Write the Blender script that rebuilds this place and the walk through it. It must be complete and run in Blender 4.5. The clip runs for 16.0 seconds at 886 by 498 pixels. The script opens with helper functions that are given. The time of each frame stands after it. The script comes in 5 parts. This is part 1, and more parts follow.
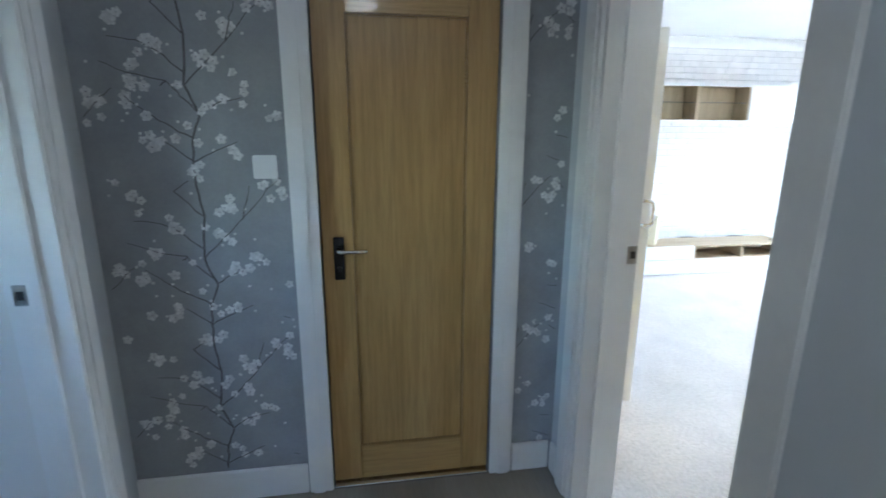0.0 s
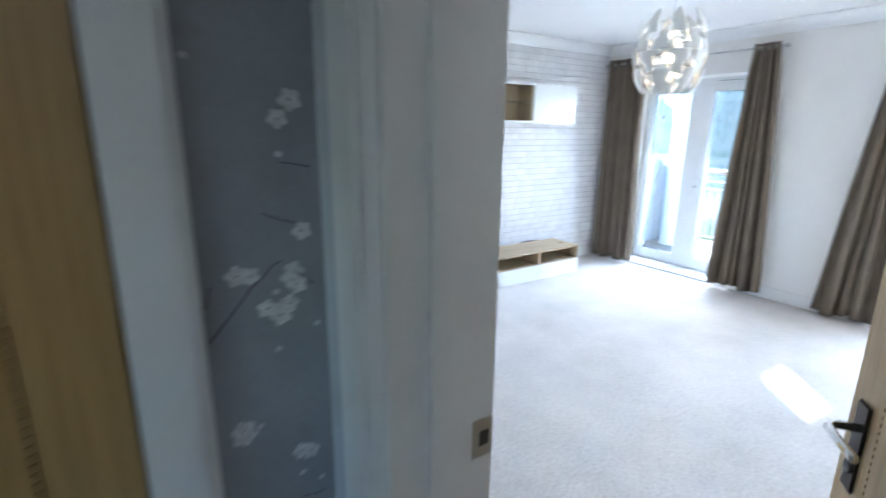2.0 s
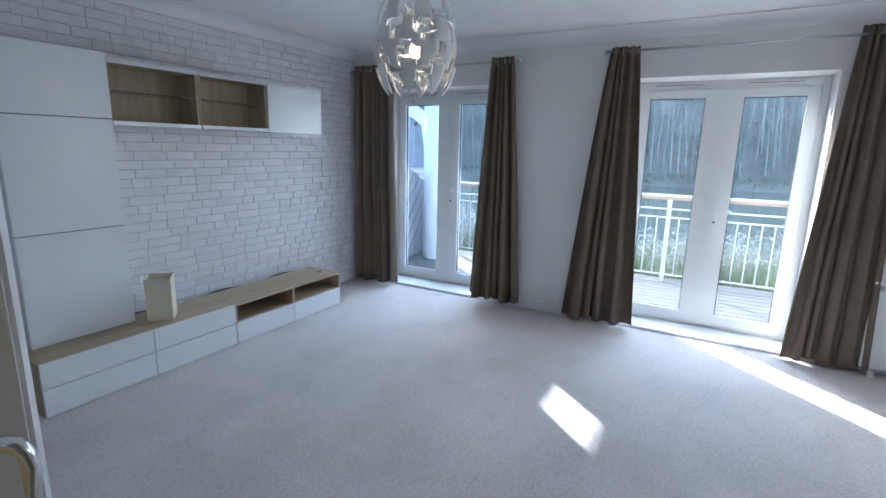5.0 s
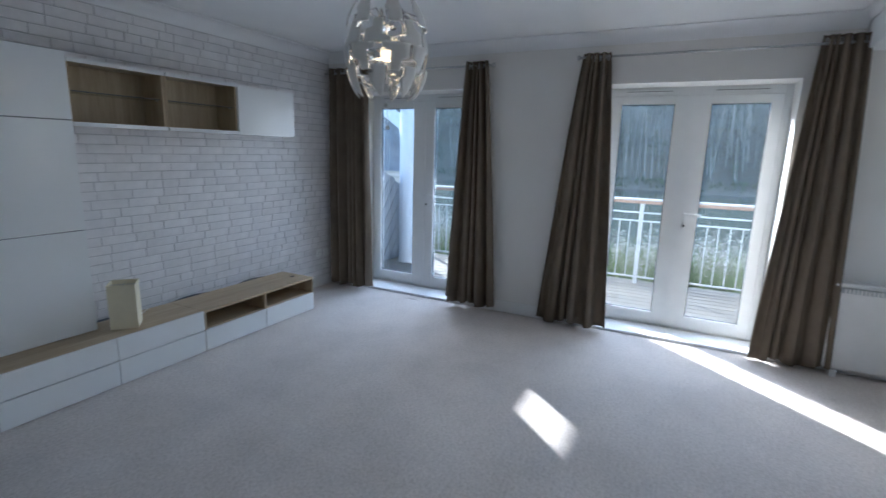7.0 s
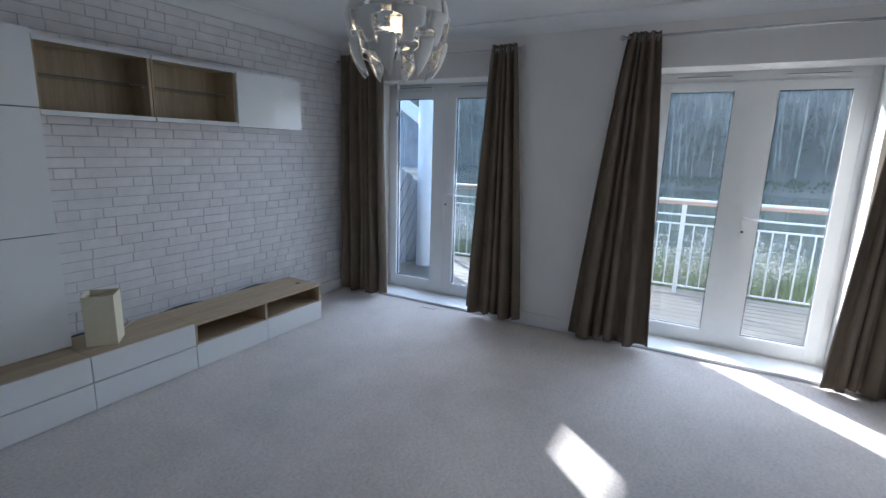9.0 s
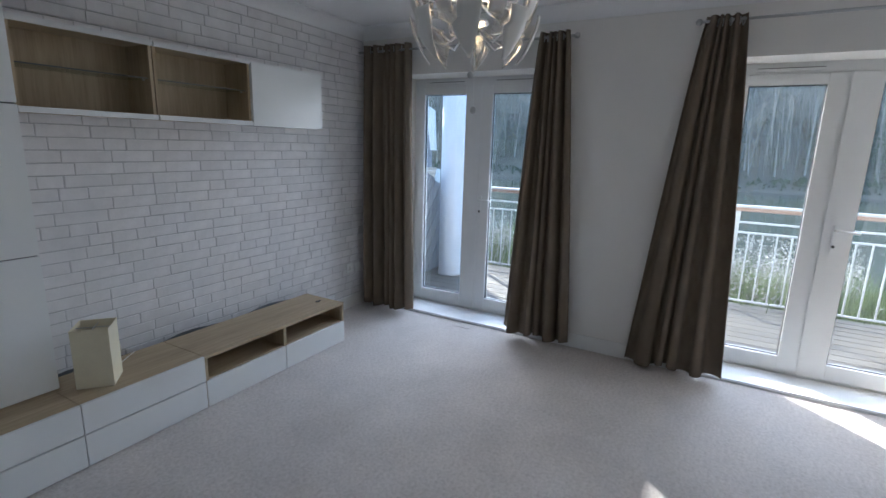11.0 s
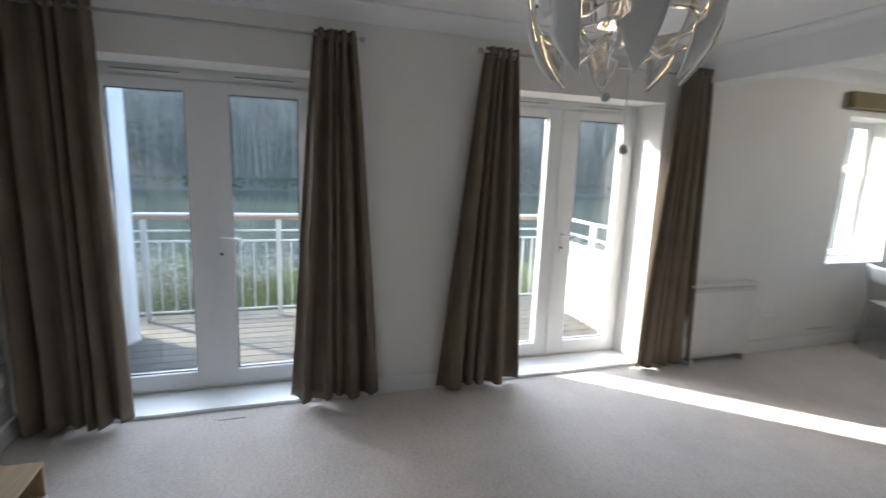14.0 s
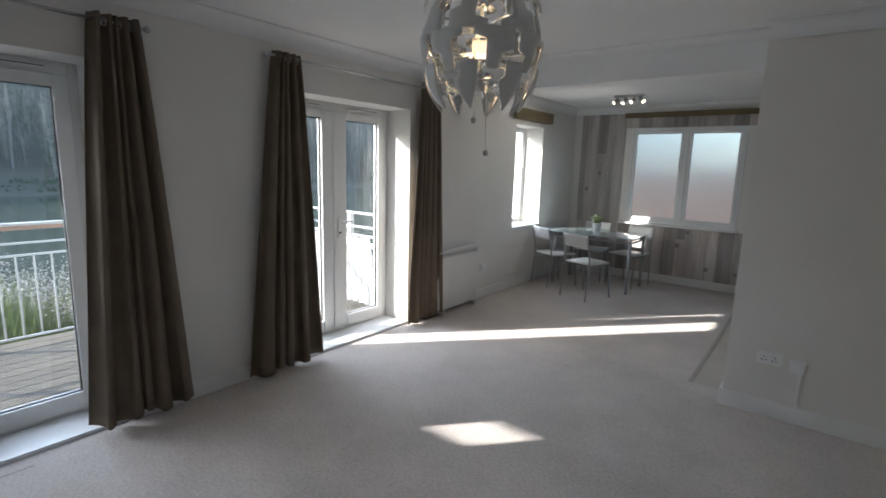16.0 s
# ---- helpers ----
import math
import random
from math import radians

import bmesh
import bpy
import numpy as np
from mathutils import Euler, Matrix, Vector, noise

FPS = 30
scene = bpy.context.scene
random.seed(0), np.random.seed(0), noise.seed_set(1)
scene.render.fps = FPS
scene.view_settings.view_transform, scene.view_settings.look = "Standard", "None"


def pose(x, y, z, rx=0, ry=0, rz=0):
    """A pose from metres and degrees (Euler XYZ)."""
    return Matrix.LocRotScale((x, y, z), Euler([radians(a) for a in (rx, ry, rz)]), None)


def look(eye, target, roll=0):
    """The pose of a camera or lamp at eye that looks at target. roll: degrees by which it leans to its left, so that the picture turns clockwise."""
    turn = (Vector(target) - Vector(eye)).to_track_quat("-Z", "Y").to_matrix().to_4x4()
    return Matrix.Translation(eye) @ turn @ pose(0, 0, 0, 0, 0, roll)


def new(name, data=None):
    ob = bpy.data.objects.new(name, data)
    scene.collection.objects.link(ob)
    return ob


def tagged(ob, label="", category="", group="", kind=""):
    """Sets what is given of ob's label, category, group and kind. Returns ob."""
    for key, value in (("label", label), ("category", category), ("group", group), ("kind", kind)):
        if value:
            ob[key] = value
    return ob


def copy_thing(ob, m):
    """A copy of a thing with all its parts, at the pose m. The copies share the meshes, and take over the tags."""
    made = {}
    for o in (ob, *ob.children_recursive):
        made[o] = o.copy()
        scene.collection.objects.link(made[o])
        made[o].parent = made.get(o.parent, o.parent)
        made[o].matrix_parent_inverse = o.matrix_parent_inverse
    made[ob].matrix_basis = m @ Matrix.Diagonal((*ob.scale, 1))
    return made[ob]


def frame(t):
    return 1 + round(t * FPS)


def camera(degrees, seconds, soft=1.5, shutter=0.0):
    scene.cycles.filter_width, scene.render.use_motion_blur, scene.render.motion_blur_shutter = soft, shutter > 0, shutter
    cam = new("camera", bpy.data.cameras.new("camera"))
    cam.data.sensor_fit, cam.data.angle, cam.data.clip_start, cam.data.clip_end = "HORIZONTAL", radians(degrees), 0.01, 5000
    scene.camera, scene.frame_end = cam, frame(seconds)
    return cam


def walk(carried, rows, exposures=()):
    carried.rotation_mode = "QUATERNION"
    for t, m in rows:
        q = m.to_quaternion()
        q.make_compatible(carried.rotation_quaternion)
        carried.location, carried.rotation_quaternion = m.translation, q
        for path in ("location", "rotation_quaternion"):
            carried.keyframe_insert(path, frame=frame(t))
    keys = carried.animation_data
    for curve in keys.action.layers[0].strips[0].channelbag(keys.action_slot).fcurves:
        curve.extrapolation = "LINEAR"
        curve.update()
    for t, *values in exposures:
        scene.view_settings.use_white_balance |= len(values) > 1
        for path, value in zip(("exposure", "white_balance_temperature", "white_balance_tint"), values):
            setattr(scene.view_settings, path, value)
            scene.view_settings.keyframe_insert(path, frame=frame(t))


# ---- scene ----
cam = camera(84.9, 16.0, 1.5, 0.4)
PATH = [
    (0, (0.978, 1.476, 1.540), (1.287, 3.393, 1.063), 0.3),
    (0.3, (1.045, 1.521, 1.531), (1.174, 3.457, 1.056), -0.3),
    (0.5, (1.086, 1.589, 1.531), (1.183, 3.530, 1.058), -0.6),
    (0.8, (1.143, 1.789, 1.529), (1.376, 3.718, 1.050), -0.3),
    (1, (1.203, 1.962, 1.501), (1.581, 3.866, 1.019), -0.4),
    (1.5, (1.329, 2.271, 1.555), (2.010, 4.089, 1.075), -0.1),
    (2, (1.523, 2.568, 1.578), (2.596, 4.185, 1.093), 0.6),
    (2.5, (1.757, 2.752, 1.530), (3.223, 4.039, 1.091), 0.5),
    (3, (1.986, 2.878, 1.531), (3.598, 3.978, 1.097), 0.8),
    (3.5, (2.161, 2.987, 1.520), (3.780, 4.083, 1.098), 0.8),
    (4, (2.181, 3.016, 1.537), (3.891, 3.965, 1.121), 1.1),
    (6.5, (2.254, 3.039, 1.545), (3.960, 4.000, 1.137), 1.6),
    (7, (2.242, 3.010, 1.547), (3.995, 3.887, 1.149), 1.6),
    (7.5, (2.193, 3.049, 1.546), (4.063, 3.637, 1.149), 1.7),
    (8, (2.260, 3.074, 1.513), (4.166, 3.540, 1.127), 1.9),
    (8.5, (2.483, 3.091, 1.523), (4.304, 3.809, 1.114), 1.7),
    (9, (2.659, 3.233, 1.525), (4.372, 4.180, 1.113), 1.7),
    (11.5, (3.044, 3.903, 1.547), (4.745, 4.864, 1.121), 1.6),
    (12, (3.165, 4.176, 1.552), (4.758, 5.306, 1.118), 2.2),
    (12.5, (3.240, 4.481, 1.626), (4.997, 5.331, 1.188), 2.6),
    (13, (3.386, 4.674, 1.554), (5.310, 5.046, 1.156), 2.2),
    (13.5, (3.498, 4.859, 1.597), (5.462, 4.771, 1.228), 1.8),
    (14, (3.473, 5.157, 1.611), (5.344, 4.542, 1.261), 2.2),
    (14.5, (3.414, 5.342, 1.637), (5.113, 4.349, 1.282), 2.1),
    (15, (3.373, 5.564, 1.631), (4.899, 4.321, 1.277), 2.3),
    (15.5, (3.407, 5.765, 1.615), (4.766, 4.339, 1.269), 1.7),
    (16, (3.419, 5.951, 1.607), (4.623, 4.391, 1.267), 1.6),
]
EXPOSURES = [(0.0, 5.45, 5400, 4), (1.0, 5.3, 5450, 4), (2.0, 4.8, 5350, 6), (3.0, 4.25, 5200, 6), (4.2, 3.65, 5200, 8), (6.5, 2.9, 5350, 8), (9.0, 2.75, 5500, 10), (12.0, 2.8, 5950, 10), (14.0, 2.85, 6250, 10), (16.0, 2.4, 6200, 10)]
walk(cam, [(t, look(eye, target, roll)) for t, eye, target, roll in PATH], EXPOSURES)

# ---- daylight ----
SUN_AZ = Vector((0.664, 0.748, 0)).normalized()
SUN_EL = radians(25.0)
world = bpy.data.worlds.new("sky")
scene.world = world
world.use_nodes = True
wn = world.node_tree.nodes
sky = wn.new("ShaderNodeTexSky")
sky.sky_type = "NISHITA"
sky.sun_disc = False
sky.sun_elevation = SUN_EL
sky.sun_rotation = math.atan2(SUN_AZ.x, SUN_AZ.y)
world.node_tree.links.new(sky.outputs[0], wn["Background"].inputs[0])
wn["Background"].inputs[1].default_value = 0.15
sun = new("sun", bpy.data.lights.new("sun", "SUN"))
sun.data.energy, sun.data.angle, sun.data.color = 2.3, radians(0.6), (1.0, 0.95, 0.86)
sun.matrix_world = look(Vector((7, 4, 1)) + 20 * (SUN_AZ * math.cos(SUN_EL) + Vector((0, 0, math.sin(SUN_EL)))), (7, 4, 1))

# the sky's light in the openings: balcony doors and narrow window
for at, to, width, height, power in (((7.04, 5.607, 1.12), (5.0, 5.607, 0.1), 1.2, 1.8, 2.2), ((7.04, 3.06, 1.12), (5.0, 3.06, 0.1), 1.24, 1.8, 2.2),
                                     ((6.98, -0.06, 1.49), (5.0, -0.06, 0.9), 0.66, 1.2, 0.9)):
    sky_lamp = new("opening_sky_light", bpy.data.lights.new("opening_sky_light", "AREA"))
    sky_lamp.data.shape, sky_lamp.data.size, sky_lamp.data.size_y = "RECTANGLE", width, height
    sky_lamp.data.spread = radians(135)
    sky_lamp.data.energy, sky_lamp.data.color = power, (0.93, 0.97, 1.0)
    sky_lamp.matrix_world = look(at, to)


# ---- materials ----
def base(name):
    m = bpy.data.materials.new(name)
    m.use_nodes = True
    n, l = m.node_tree.nodes, m.node_tree.links
    return m, n, l, n["Principled BSDF"]


def coords(n, l, stretch=(1, 1, 1)):
    tc, mp = n.new("ShaderNodeTexCoord"), n.new("ShaderNodeMapping")
    mp.inputs["Scale"].default_value = stretch
    l.new(tc.outputs["Object"], mp.inputs[0])
    return mp.outputs[0]


def noise_tex(n, l, vec, scale, detail=4, rough=0.6):
    t = n.new("ShaderNodeTexNoise")
    t.inputs["Scale"].default_value, t.inputs["Detail"].default_value, t.inputs["Roughness"].default_value = scale, detail, rough
    l.new(vec, t.inputs["Vector"])
    return t.outputs["Fac"]


def ramp(n, l, fac, stops):
    r = n.new("ShaderNodeValToRGB")
    e = r.color_ramp.elements
    while len(e) < len(stops):
        e.new(0.5)
    for el, (p, c) in zip(e, stops):
        el.position, el.color = p, (*c, 1)
    l.new(fac, r.inputs[0])
    return r.outputs[0]


def mixcol(n, l, a, b, fac, mode="MULTIPLY"):
    x = n.new("ShaderNodeMix")
    x.data_type, x.blend_type = "RGBA", mode
    if isinstance(fac, (int, float)):
        x.inputs[0].default_value = fac
    else:
        l.new(fac, x.inputs[0])
    l.new(a, x.inputs[6])
    l.new(b, x.inputs[7])
    return x.outputs[2]


def bump(n, l, p, heights, dist=0.002):
    prev = None
    for h, strength in heights:
        b = n.new("ShaderNodeBump")
        b.inputs["Strength"].default_value, b.inputs["Distance"].default_value = strength, dist
        l.new(h, b.inputs["Height"])
        if prev:
            l.new(prev, b.inputs["Normal"])
        prev = b.outputs[0]
    l.new(prev, p.inputs["Normal"])


def mat(name, col, rough=0.6, metal=0.0, var=0.08, scale=6.0, bumps=0.1, bscale=80.0, stretch=(1, 1, 1), coat=0.0, piece=0.0):
    """A plain painted, woven or metal surface: two scales of tone and a fine relief. piece: tone from piece to piece."""
    m, n, l, p = base(name)
    v = coords(n, l, stretch)
    big, small = noise_tex(n, l, v, scale), noise_tex(n, l, v, bscale, 3)
    lo, hi = [c * (1 - var) for c in col], [min(1, c * (1 + var)) for c in col]
    c = ramp(n, l, big, [(0.3, lo), (0.7, hi)])
    c = mixcol(n, l, c, ramp(n, l, small, [(0.3, (1 - var, 1 - var, 1 - var)), (0.7, (1, 1, 1))]), 0.6)
    if piece:
        oi, gi = n.new("ShaderNodeObjectInfo"), n.new("ShaderNodeNewGeometry")
        add = n.new("ShaderNodeMath")
        add.operation = "ADD"
        l.new(oi.outputs["Random"], add.inputs[0])
        l.new(gi.outputs["Random Per Island"], add.inputs[1])
        fr = n.new("ShaderNodeMath")
        fr.operation = "FRACT"
        l.new(add.outputs[0], fr.inputs[0])
        c = mixcol(n, l, c, ramp(n, l, fr.outputs[0], [(0, (1 - piece,) * 3), (1, (1, 1, 1))]), 1.0)
    l.new(c, p.inputs["Base Color"])
    r = n.new("ShaderNodeMapRange")
    l.new(big, r.inputs[0])
    r.inputs[3].default_value, r.inputs[4].default_value = max(0.02, rough * 0.85), min(1, rough * 1.15)
    l.new(r.outputs[0], p.inputs["Roughness"])
    p.inputs["Metallic"].default_value = metal
    p.inputs["Coat Weight"].default_value = coat
    if bumps:
        bump(n, l, p, [(small, bumps)])
    return m


def wood(name, dark, light, axis=2, rough=0.45, fine=60.0, piece=0.15, coat=0.0):
    """Wood with grain along the axis."""
    m, n, l, p = base(name)
    st = [1.0, 1.0, 1.0]
    st[axis] = 0.06
    v = coords(n, l, st)
    a, b = noise_tex(n, l, v, 9, 5, 0.6), noise_tex(n, l, v, fine, 4, 0.7)
    c = ramp(n, l, a, [(0.25, dark), (0.5, [(x + y) / 2 for x, y in zip(dark, light)]), (0.75, light)])
    c = mixcol(n, l, c, ramp(n, l, b, [(0.35, (0.72, 0.7, 0.66)), (0.6, (1, 1, 1))]), 0.7)
    if piece:
        oi = n.new("ShaderNodeObjectInfo")
        c = mixcol(n, l, c, ramp(n, l, oi.outputs["Random"], [(0, (1 - piece,) * 3), (1, (1, 1, 1))]), 1.0)
    l.new(c, p.inputs["Base Color"])
    p.inputs["Roughness"].default_value = rough
    p.inputs["Coat Weight"].default_value = coat
    bump(n, l, p, [(b, 0.12)], 0.001)
    return m


def carpet_mat(name, col):
    m, n, l, p = base(name)
    v = coords(n, l)
    nap, tuft, fine = noise_tex(n, l, v, 1.6, 5, 0.65), noise_tex(n, l, v, 55, 4, 0.75), noise_tex(n, l, v, 240, 3, 0.7)
    c = ramp(n, l, nap, [(0.32, [x * 0.80 for x in col]), (0.66, col)])
    c = mixcol(n, l, c, ramp(n, l, tuft, [(0.34, (0.72, 0.70, 0.68)), (0.60, (1, 1, 1))]), 0.85)
    c = mixcol(n, l, c, ramp(n, l, fine, [(0.3, (0.78, 0.78, 0.78)), (0.62, (1, 1, 1))]), 0.65)
    l.new(c, p.inputs["Base Color"])
    p.inputs["Roughness"].default_value = 0.95
    p.inputs["Specular IOR Level"].default_value = 0.15
    p.inputs["Sheen Weight"].default_value = 0.25
    bump(n, l, p, [(tuft, 0.5), (fine, 0.8)], 0.006)
    return m


def glass_mat(name, tint=(0.985, 0.995, 0.99), dirt=0.0):
    m, n, l, p = base(name)
    out = n["Material Output"]
    tr, gl, fr, mx = n.new("ShaderNodeBsdfTransparent"), n.new("ShaderNodeBsdfGlossy"), n.new("ShaderNodeLayerWeight"), n.new("ShaderNodeMixShader")
    tr.inputs[0].default_value = (*tint, 1)
    gl.inputs["Roughness"].default_value = 0.01
    fr.inputs["Blend"].default_value = 0.5
    pw, ml = n.new("ShaderNodeMath"), n.new("ShaderNodeMath")
    pw.operation, ml.operation = "POWER", "MULTIPLY_ADD"
    pw.inputs[1].default_value = 5.0
    ml.inputs[1].default_value, ml.inputs[2].default_value = 0.9, 0.035
    l.new(fr.outputs["Facing"], pw.inputs[0])
    l.new(pw.outputs[0], ml.inputs[0])
    l.new(ml.outputs[0], mx.inputs[0])
    l.new(tr.outputs[0], mx.inputs[1])
    l.new(gl.outputs[0], mx.inputs[2])
    last = mx.outputs[0]
    if dirt:
        df, m2 = n.new("ShaderNodeBsdfTranslucent"), n.new("ShaderNodeMixShader")
        v = coords(n, l)
        f = ramp(n, l, noise_tex(n, l, v, 5, 5), [(0.35, (dirt * 0.4,) * 3), (0.75, (dirt,) * 3)])
        l.new(f, m2.inputs[0])
        l.new(last, m2.inputs[1])
        l.new(df.outputs[0], m2.inputs[2])
        last = m2.outputs[0]
    l.new(last, out.inputs[0])
    return m


def emit_mat(name, col, power):
    m, n, l, p = base(name)
    p.inputs["Base Color"].default_value = (*col, 1)
    p.inputs["Emission Color"].default_value = (*col, 1)
    p.inputs["Emission Strength"].default_value = power
    return m


PAINT = mat("wall_paint", (0.82, 0.80, 0.765), 0.75, var=0.03, scale=1.5, bumps=0.08, bscale=160)
CEIL = mat("ceiling_paint", (0.88, 0.88, 0.88), 0.85, var=0.03, scale=1.2, bumps=0.06, bscale=140)
GLOSSP = mat("white_gloss_paint", (0.85, 0.845, 0.83), 0.3, var=0.03, bumps=0.05, bscale=60)
UPVC = mat("white_upvc", (0.84, 0.85, 0.85), 0.25, var=0.02, bumps=0.02, bscale=40)
HALLP = mat("hall_paint", (0.62, 0.64, 0.66), 0.7, var=0.03, scale=1.5, bumps=0.08, bscale=160)
BRICKP = mat("whitened_brick_face", (0.83, 0.81, 0.81), 0.85, var=0.07, scale=9, bumps=0.4, bscale=110, piece=0.07)
MORTAR = mat("pale_grey_mortar", (0.54, 0.53, 0.54), 0.9, var=0.12, scale=10, bumps=0.4, bscale=140)
CARPET = carpet_mat("beige_carpet", (0.86, 0.785, 0.735))
HALLC = mat("taupe_hall_flooring", (0.27, 0.235, 0.19), 0.8, var=0.2, scale=4, bumps=0.3, bscale=120, stretch=(1, 0.1, 1))
JOINT = mat("dull_beige_joint", (0.50, 0.46, 0.41), 0.8, var=0.1, bumps=0.1)
VINYL = mat("pale_kitchen_vinyl", (0.62, 0.56, 0.48), 0.4, var=0.08, scale=3, bumps=0.05)
OAKD = wood("oak_door_veneer", (0.42, 0.255, 0.085), (0.56, 0.37, 0.15), 2, 0.38, 70, 0.0, 0.15)
OAKD2 = wood("pale_oak_door_veneer", (0.58, 0.43, 0.24), (0.72, 0.57, 0.36), 2, 0.4, 70, 0.0, 0.15)
OAKD3 = wood("yellow_oak_door_veneer", (0.50, 0.37, 0.17), (0.64, 0.49, 0.26), 2, 0.4, 70, 0.0, 0.15)
OAKU = wood("limed_oak_foil", (0.41, 0.308, 0.193), (0.55, 0.436, 0.288), 0, 0.5, 60, 0.0)
OAKV = wood("limed_oak_foil_upright", (0.41, 0.308, 0.193), (0.55, 0.436, 0.288), 2, 0.5, 60, 0.0)
GLOSSW = mat("white_high_gloss", (0.83, 0.84, 0.83), 0.2, var=0.01, bumps=0.0, coat=0.12)
ALU = mat("white_aluminium_rail", (0.75, 0.76, 0.76), 0.35, 0.3, var=0.03, bumps=0.03)
CHROME = mat("chrome", (0.78, 0.78, 0.78), 0.12, 1.0, var=0.04, bumps=0.0)
STEEL = mat("satin_steel", (0.55, 0.55, 0.55), 0.35, 1.0, var=0.06, bumps=0.05)
GREYM = mat("silver_grey_painted_steel", (0.42, 0.43, 0.44), 0.4, 0.5, var=0.05, bumps=0.02)
PLATE = mat("dark_polished_plate", (0.06, 0.055, 0.055), 0.18, 0.8, var=0.1, bumps=0.02)
DARK = mat("black_plastic", (0.02, 0.02, 0.02), 0.4, var=0.1, bumps=0.02)
# cable sleeve and glass edge; also the painted shade in the cabinet gaps
DARKGREY = mat("dark_grey_cable_and_gap_shade", (0.12, 0.13, 0.14), 0.6, var=0.2, bumps=0.1)
CURT = mat("taupe_brown_curtain_cloth", (0.170, 0.132, 0.094), 0.9, var=0.14, scale=5, bumps=0.25, bscale=420)
BLINDM = mat("olive_fabric_blind", (0.23, 0.185, 0.105), 0.9, var=0.12, scale=5, bumps=0.25, bscale=300)
PAPERW = mat("cream_paper_shade", (0.80, 0.73, 0.54), 0.8, var=0.06, scale=6, bumps=0.15, bscale=120)
PLASTW = mat("white_plastic", (0.88, 0.88, 0.87), 0.35, var=0.02, bumps=0.02)
HEATER = mat("white_heater_enamel", (0.78, 0.77, 0.75), 0.4, var=0.03, bumps=0.03)
GLASS = glass_mat("clear_door_glass", dirt=0.012)
SHELFG = glass_mat("clear_shelf_glass", (0.85, 0.93, 0.90))
TABLEG = mat("frosted_green_table_glass", (0.42, 0.53, 0.53), 0.12, var=0.05, bumps=0.0, coat=0.8)
PAPERG = mat("grey_wallpaper", (0.34, 0.35, 0.37), 0.8, var=0.12, scale=5, bumps=0.15, bscale=90)
PETAL = mat("pale_printed_blossom", (0.70, 0.70, 0.69), 0.8, var=0.2, scale=40, bumps=0.1)
TWIG = mat("dark_printed_twig", (0.14, 0.135, 0.14), 0.8, var=0.2, scale=30, bumps=0.1)
PLANKG = wood("grey_washed_plank", (0.46, 0.415, 0.40), (0.86, 0.81, 0.785), 2, 0.7, 45, 0.5)
KNOT = mat("dark_grey_plank_stain", (0.30, 0.27, 0.265), 0.8, var=0.3, scale=20, bumps=0.1)
DECK = wood("weathered_deck_board", (0.10, 0.088, 0.068), (0.20, 0.175, 0.135), 1, 0.75, 50, 0.35)
FENCEM = wood("grey_painted_fence_board", (0.16, 0.17, 0.19), (0.25, 0.26, 0.28), 2, 0.7, 50, 0.15)
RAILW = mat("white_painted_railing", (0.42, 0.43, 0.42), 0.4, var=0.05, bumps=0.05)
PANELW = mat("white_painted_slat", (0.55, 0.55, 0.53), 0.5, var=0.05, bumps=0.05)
HANDR = wood("brown_handrail", (0.22, 0.13, 0.09), (0.33, 0.21, 0.15), 1, 0.4, 50, 0.0)
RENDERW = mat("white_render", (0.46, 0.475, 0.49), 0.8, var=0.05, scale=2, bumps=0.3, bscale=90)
REDBR = mat("red_brown_brickwork", (0.24, 0.19, 0.165), 0.85, var=0.25, scale=6, bumps=0.3)
SHINGLE = mat("brown_roof_shingle", (0.32, 0.25, 0.20), 0.85, var=0.2, scale=8, bumps=0.3, piece=0.3)
SHINGLEP = mat("pale_cedar_shingle", (0.46, 0.40, 0.34), 0.85, var=0.2, scale=8, bumps=0.3, piece=0.35)
SLATE = mat("blue_grey_slate", (0.13, 0.14, 0.16), 0.7, var=0.25, scale=3, bumps=0.3, bscale=20)
WATER, wn_, wl_, wp_ = base("river_water")
wv = coords(wn_, wl_, (1, 0.35, 1))
wp_.inputs["Base Color"].default_value = (0.035, 0.05, 0.04, 1)
wp_.inputs["Roughness"].default_value = 0.1
wp_.inputs["IOR"].default_value = 1.2
bump(wn_, wl_, wp_, [(noise_tex(wn_, wl_, wv, 0.9, 4), 0.25), (noise_tex(wn_, wl_, wv, 5, 4), 0.2)], 0.008)
SOIL = mat("wooded_bank_soil", (0.085, 0.08, 0.06), 0.95, var=0.35, scale=0.12, bumps=0.3, bscale=2.0)
BARK = mat("grey_brown_bark", (0.24, 0.235, 0.21), 0.9, var=0.3, scale=0.6, bumps=0.2, bscale=4, piece=0.4)
TWIGS = mat("bare_twig_and_catkin", (0.22, 0.215, 0.185), 0.9, var=0.3, scale=0.3, bumps=0.0, piece=0.45)
IVY = mat("dark_green_ivy", (0.05, 0.075, 0.035), 0.7, var=0.3, scale=0.5, bumps=0.0, piece=0.5)
GRASS = mat("bright_green_grass", (0.16, 0.23, 0.06), 0.7, var=0.3, scale=2, bumps=0.0, piece=0.5)
SEED = mat("pale_dry_seed_head", (0.48, 0.455, 0.42), 0.9, var=0.2, scale=4, bumps=0.0, piece=0.3)
LEAF = mat("yellow_green_leaf", (0.28, 0.36, 0.09), 0.6, var=0.25, scale=20, bumps=0.05, piece=0.4)
FLOWER = mat("white_flower", (0.72, 0.75, 0.60), 0.7, var=0.1, scale=30, bumps=0.05)
WARM = emit_mat("lit_bulb", (1.0, 0.74, 0.42), 0.28)
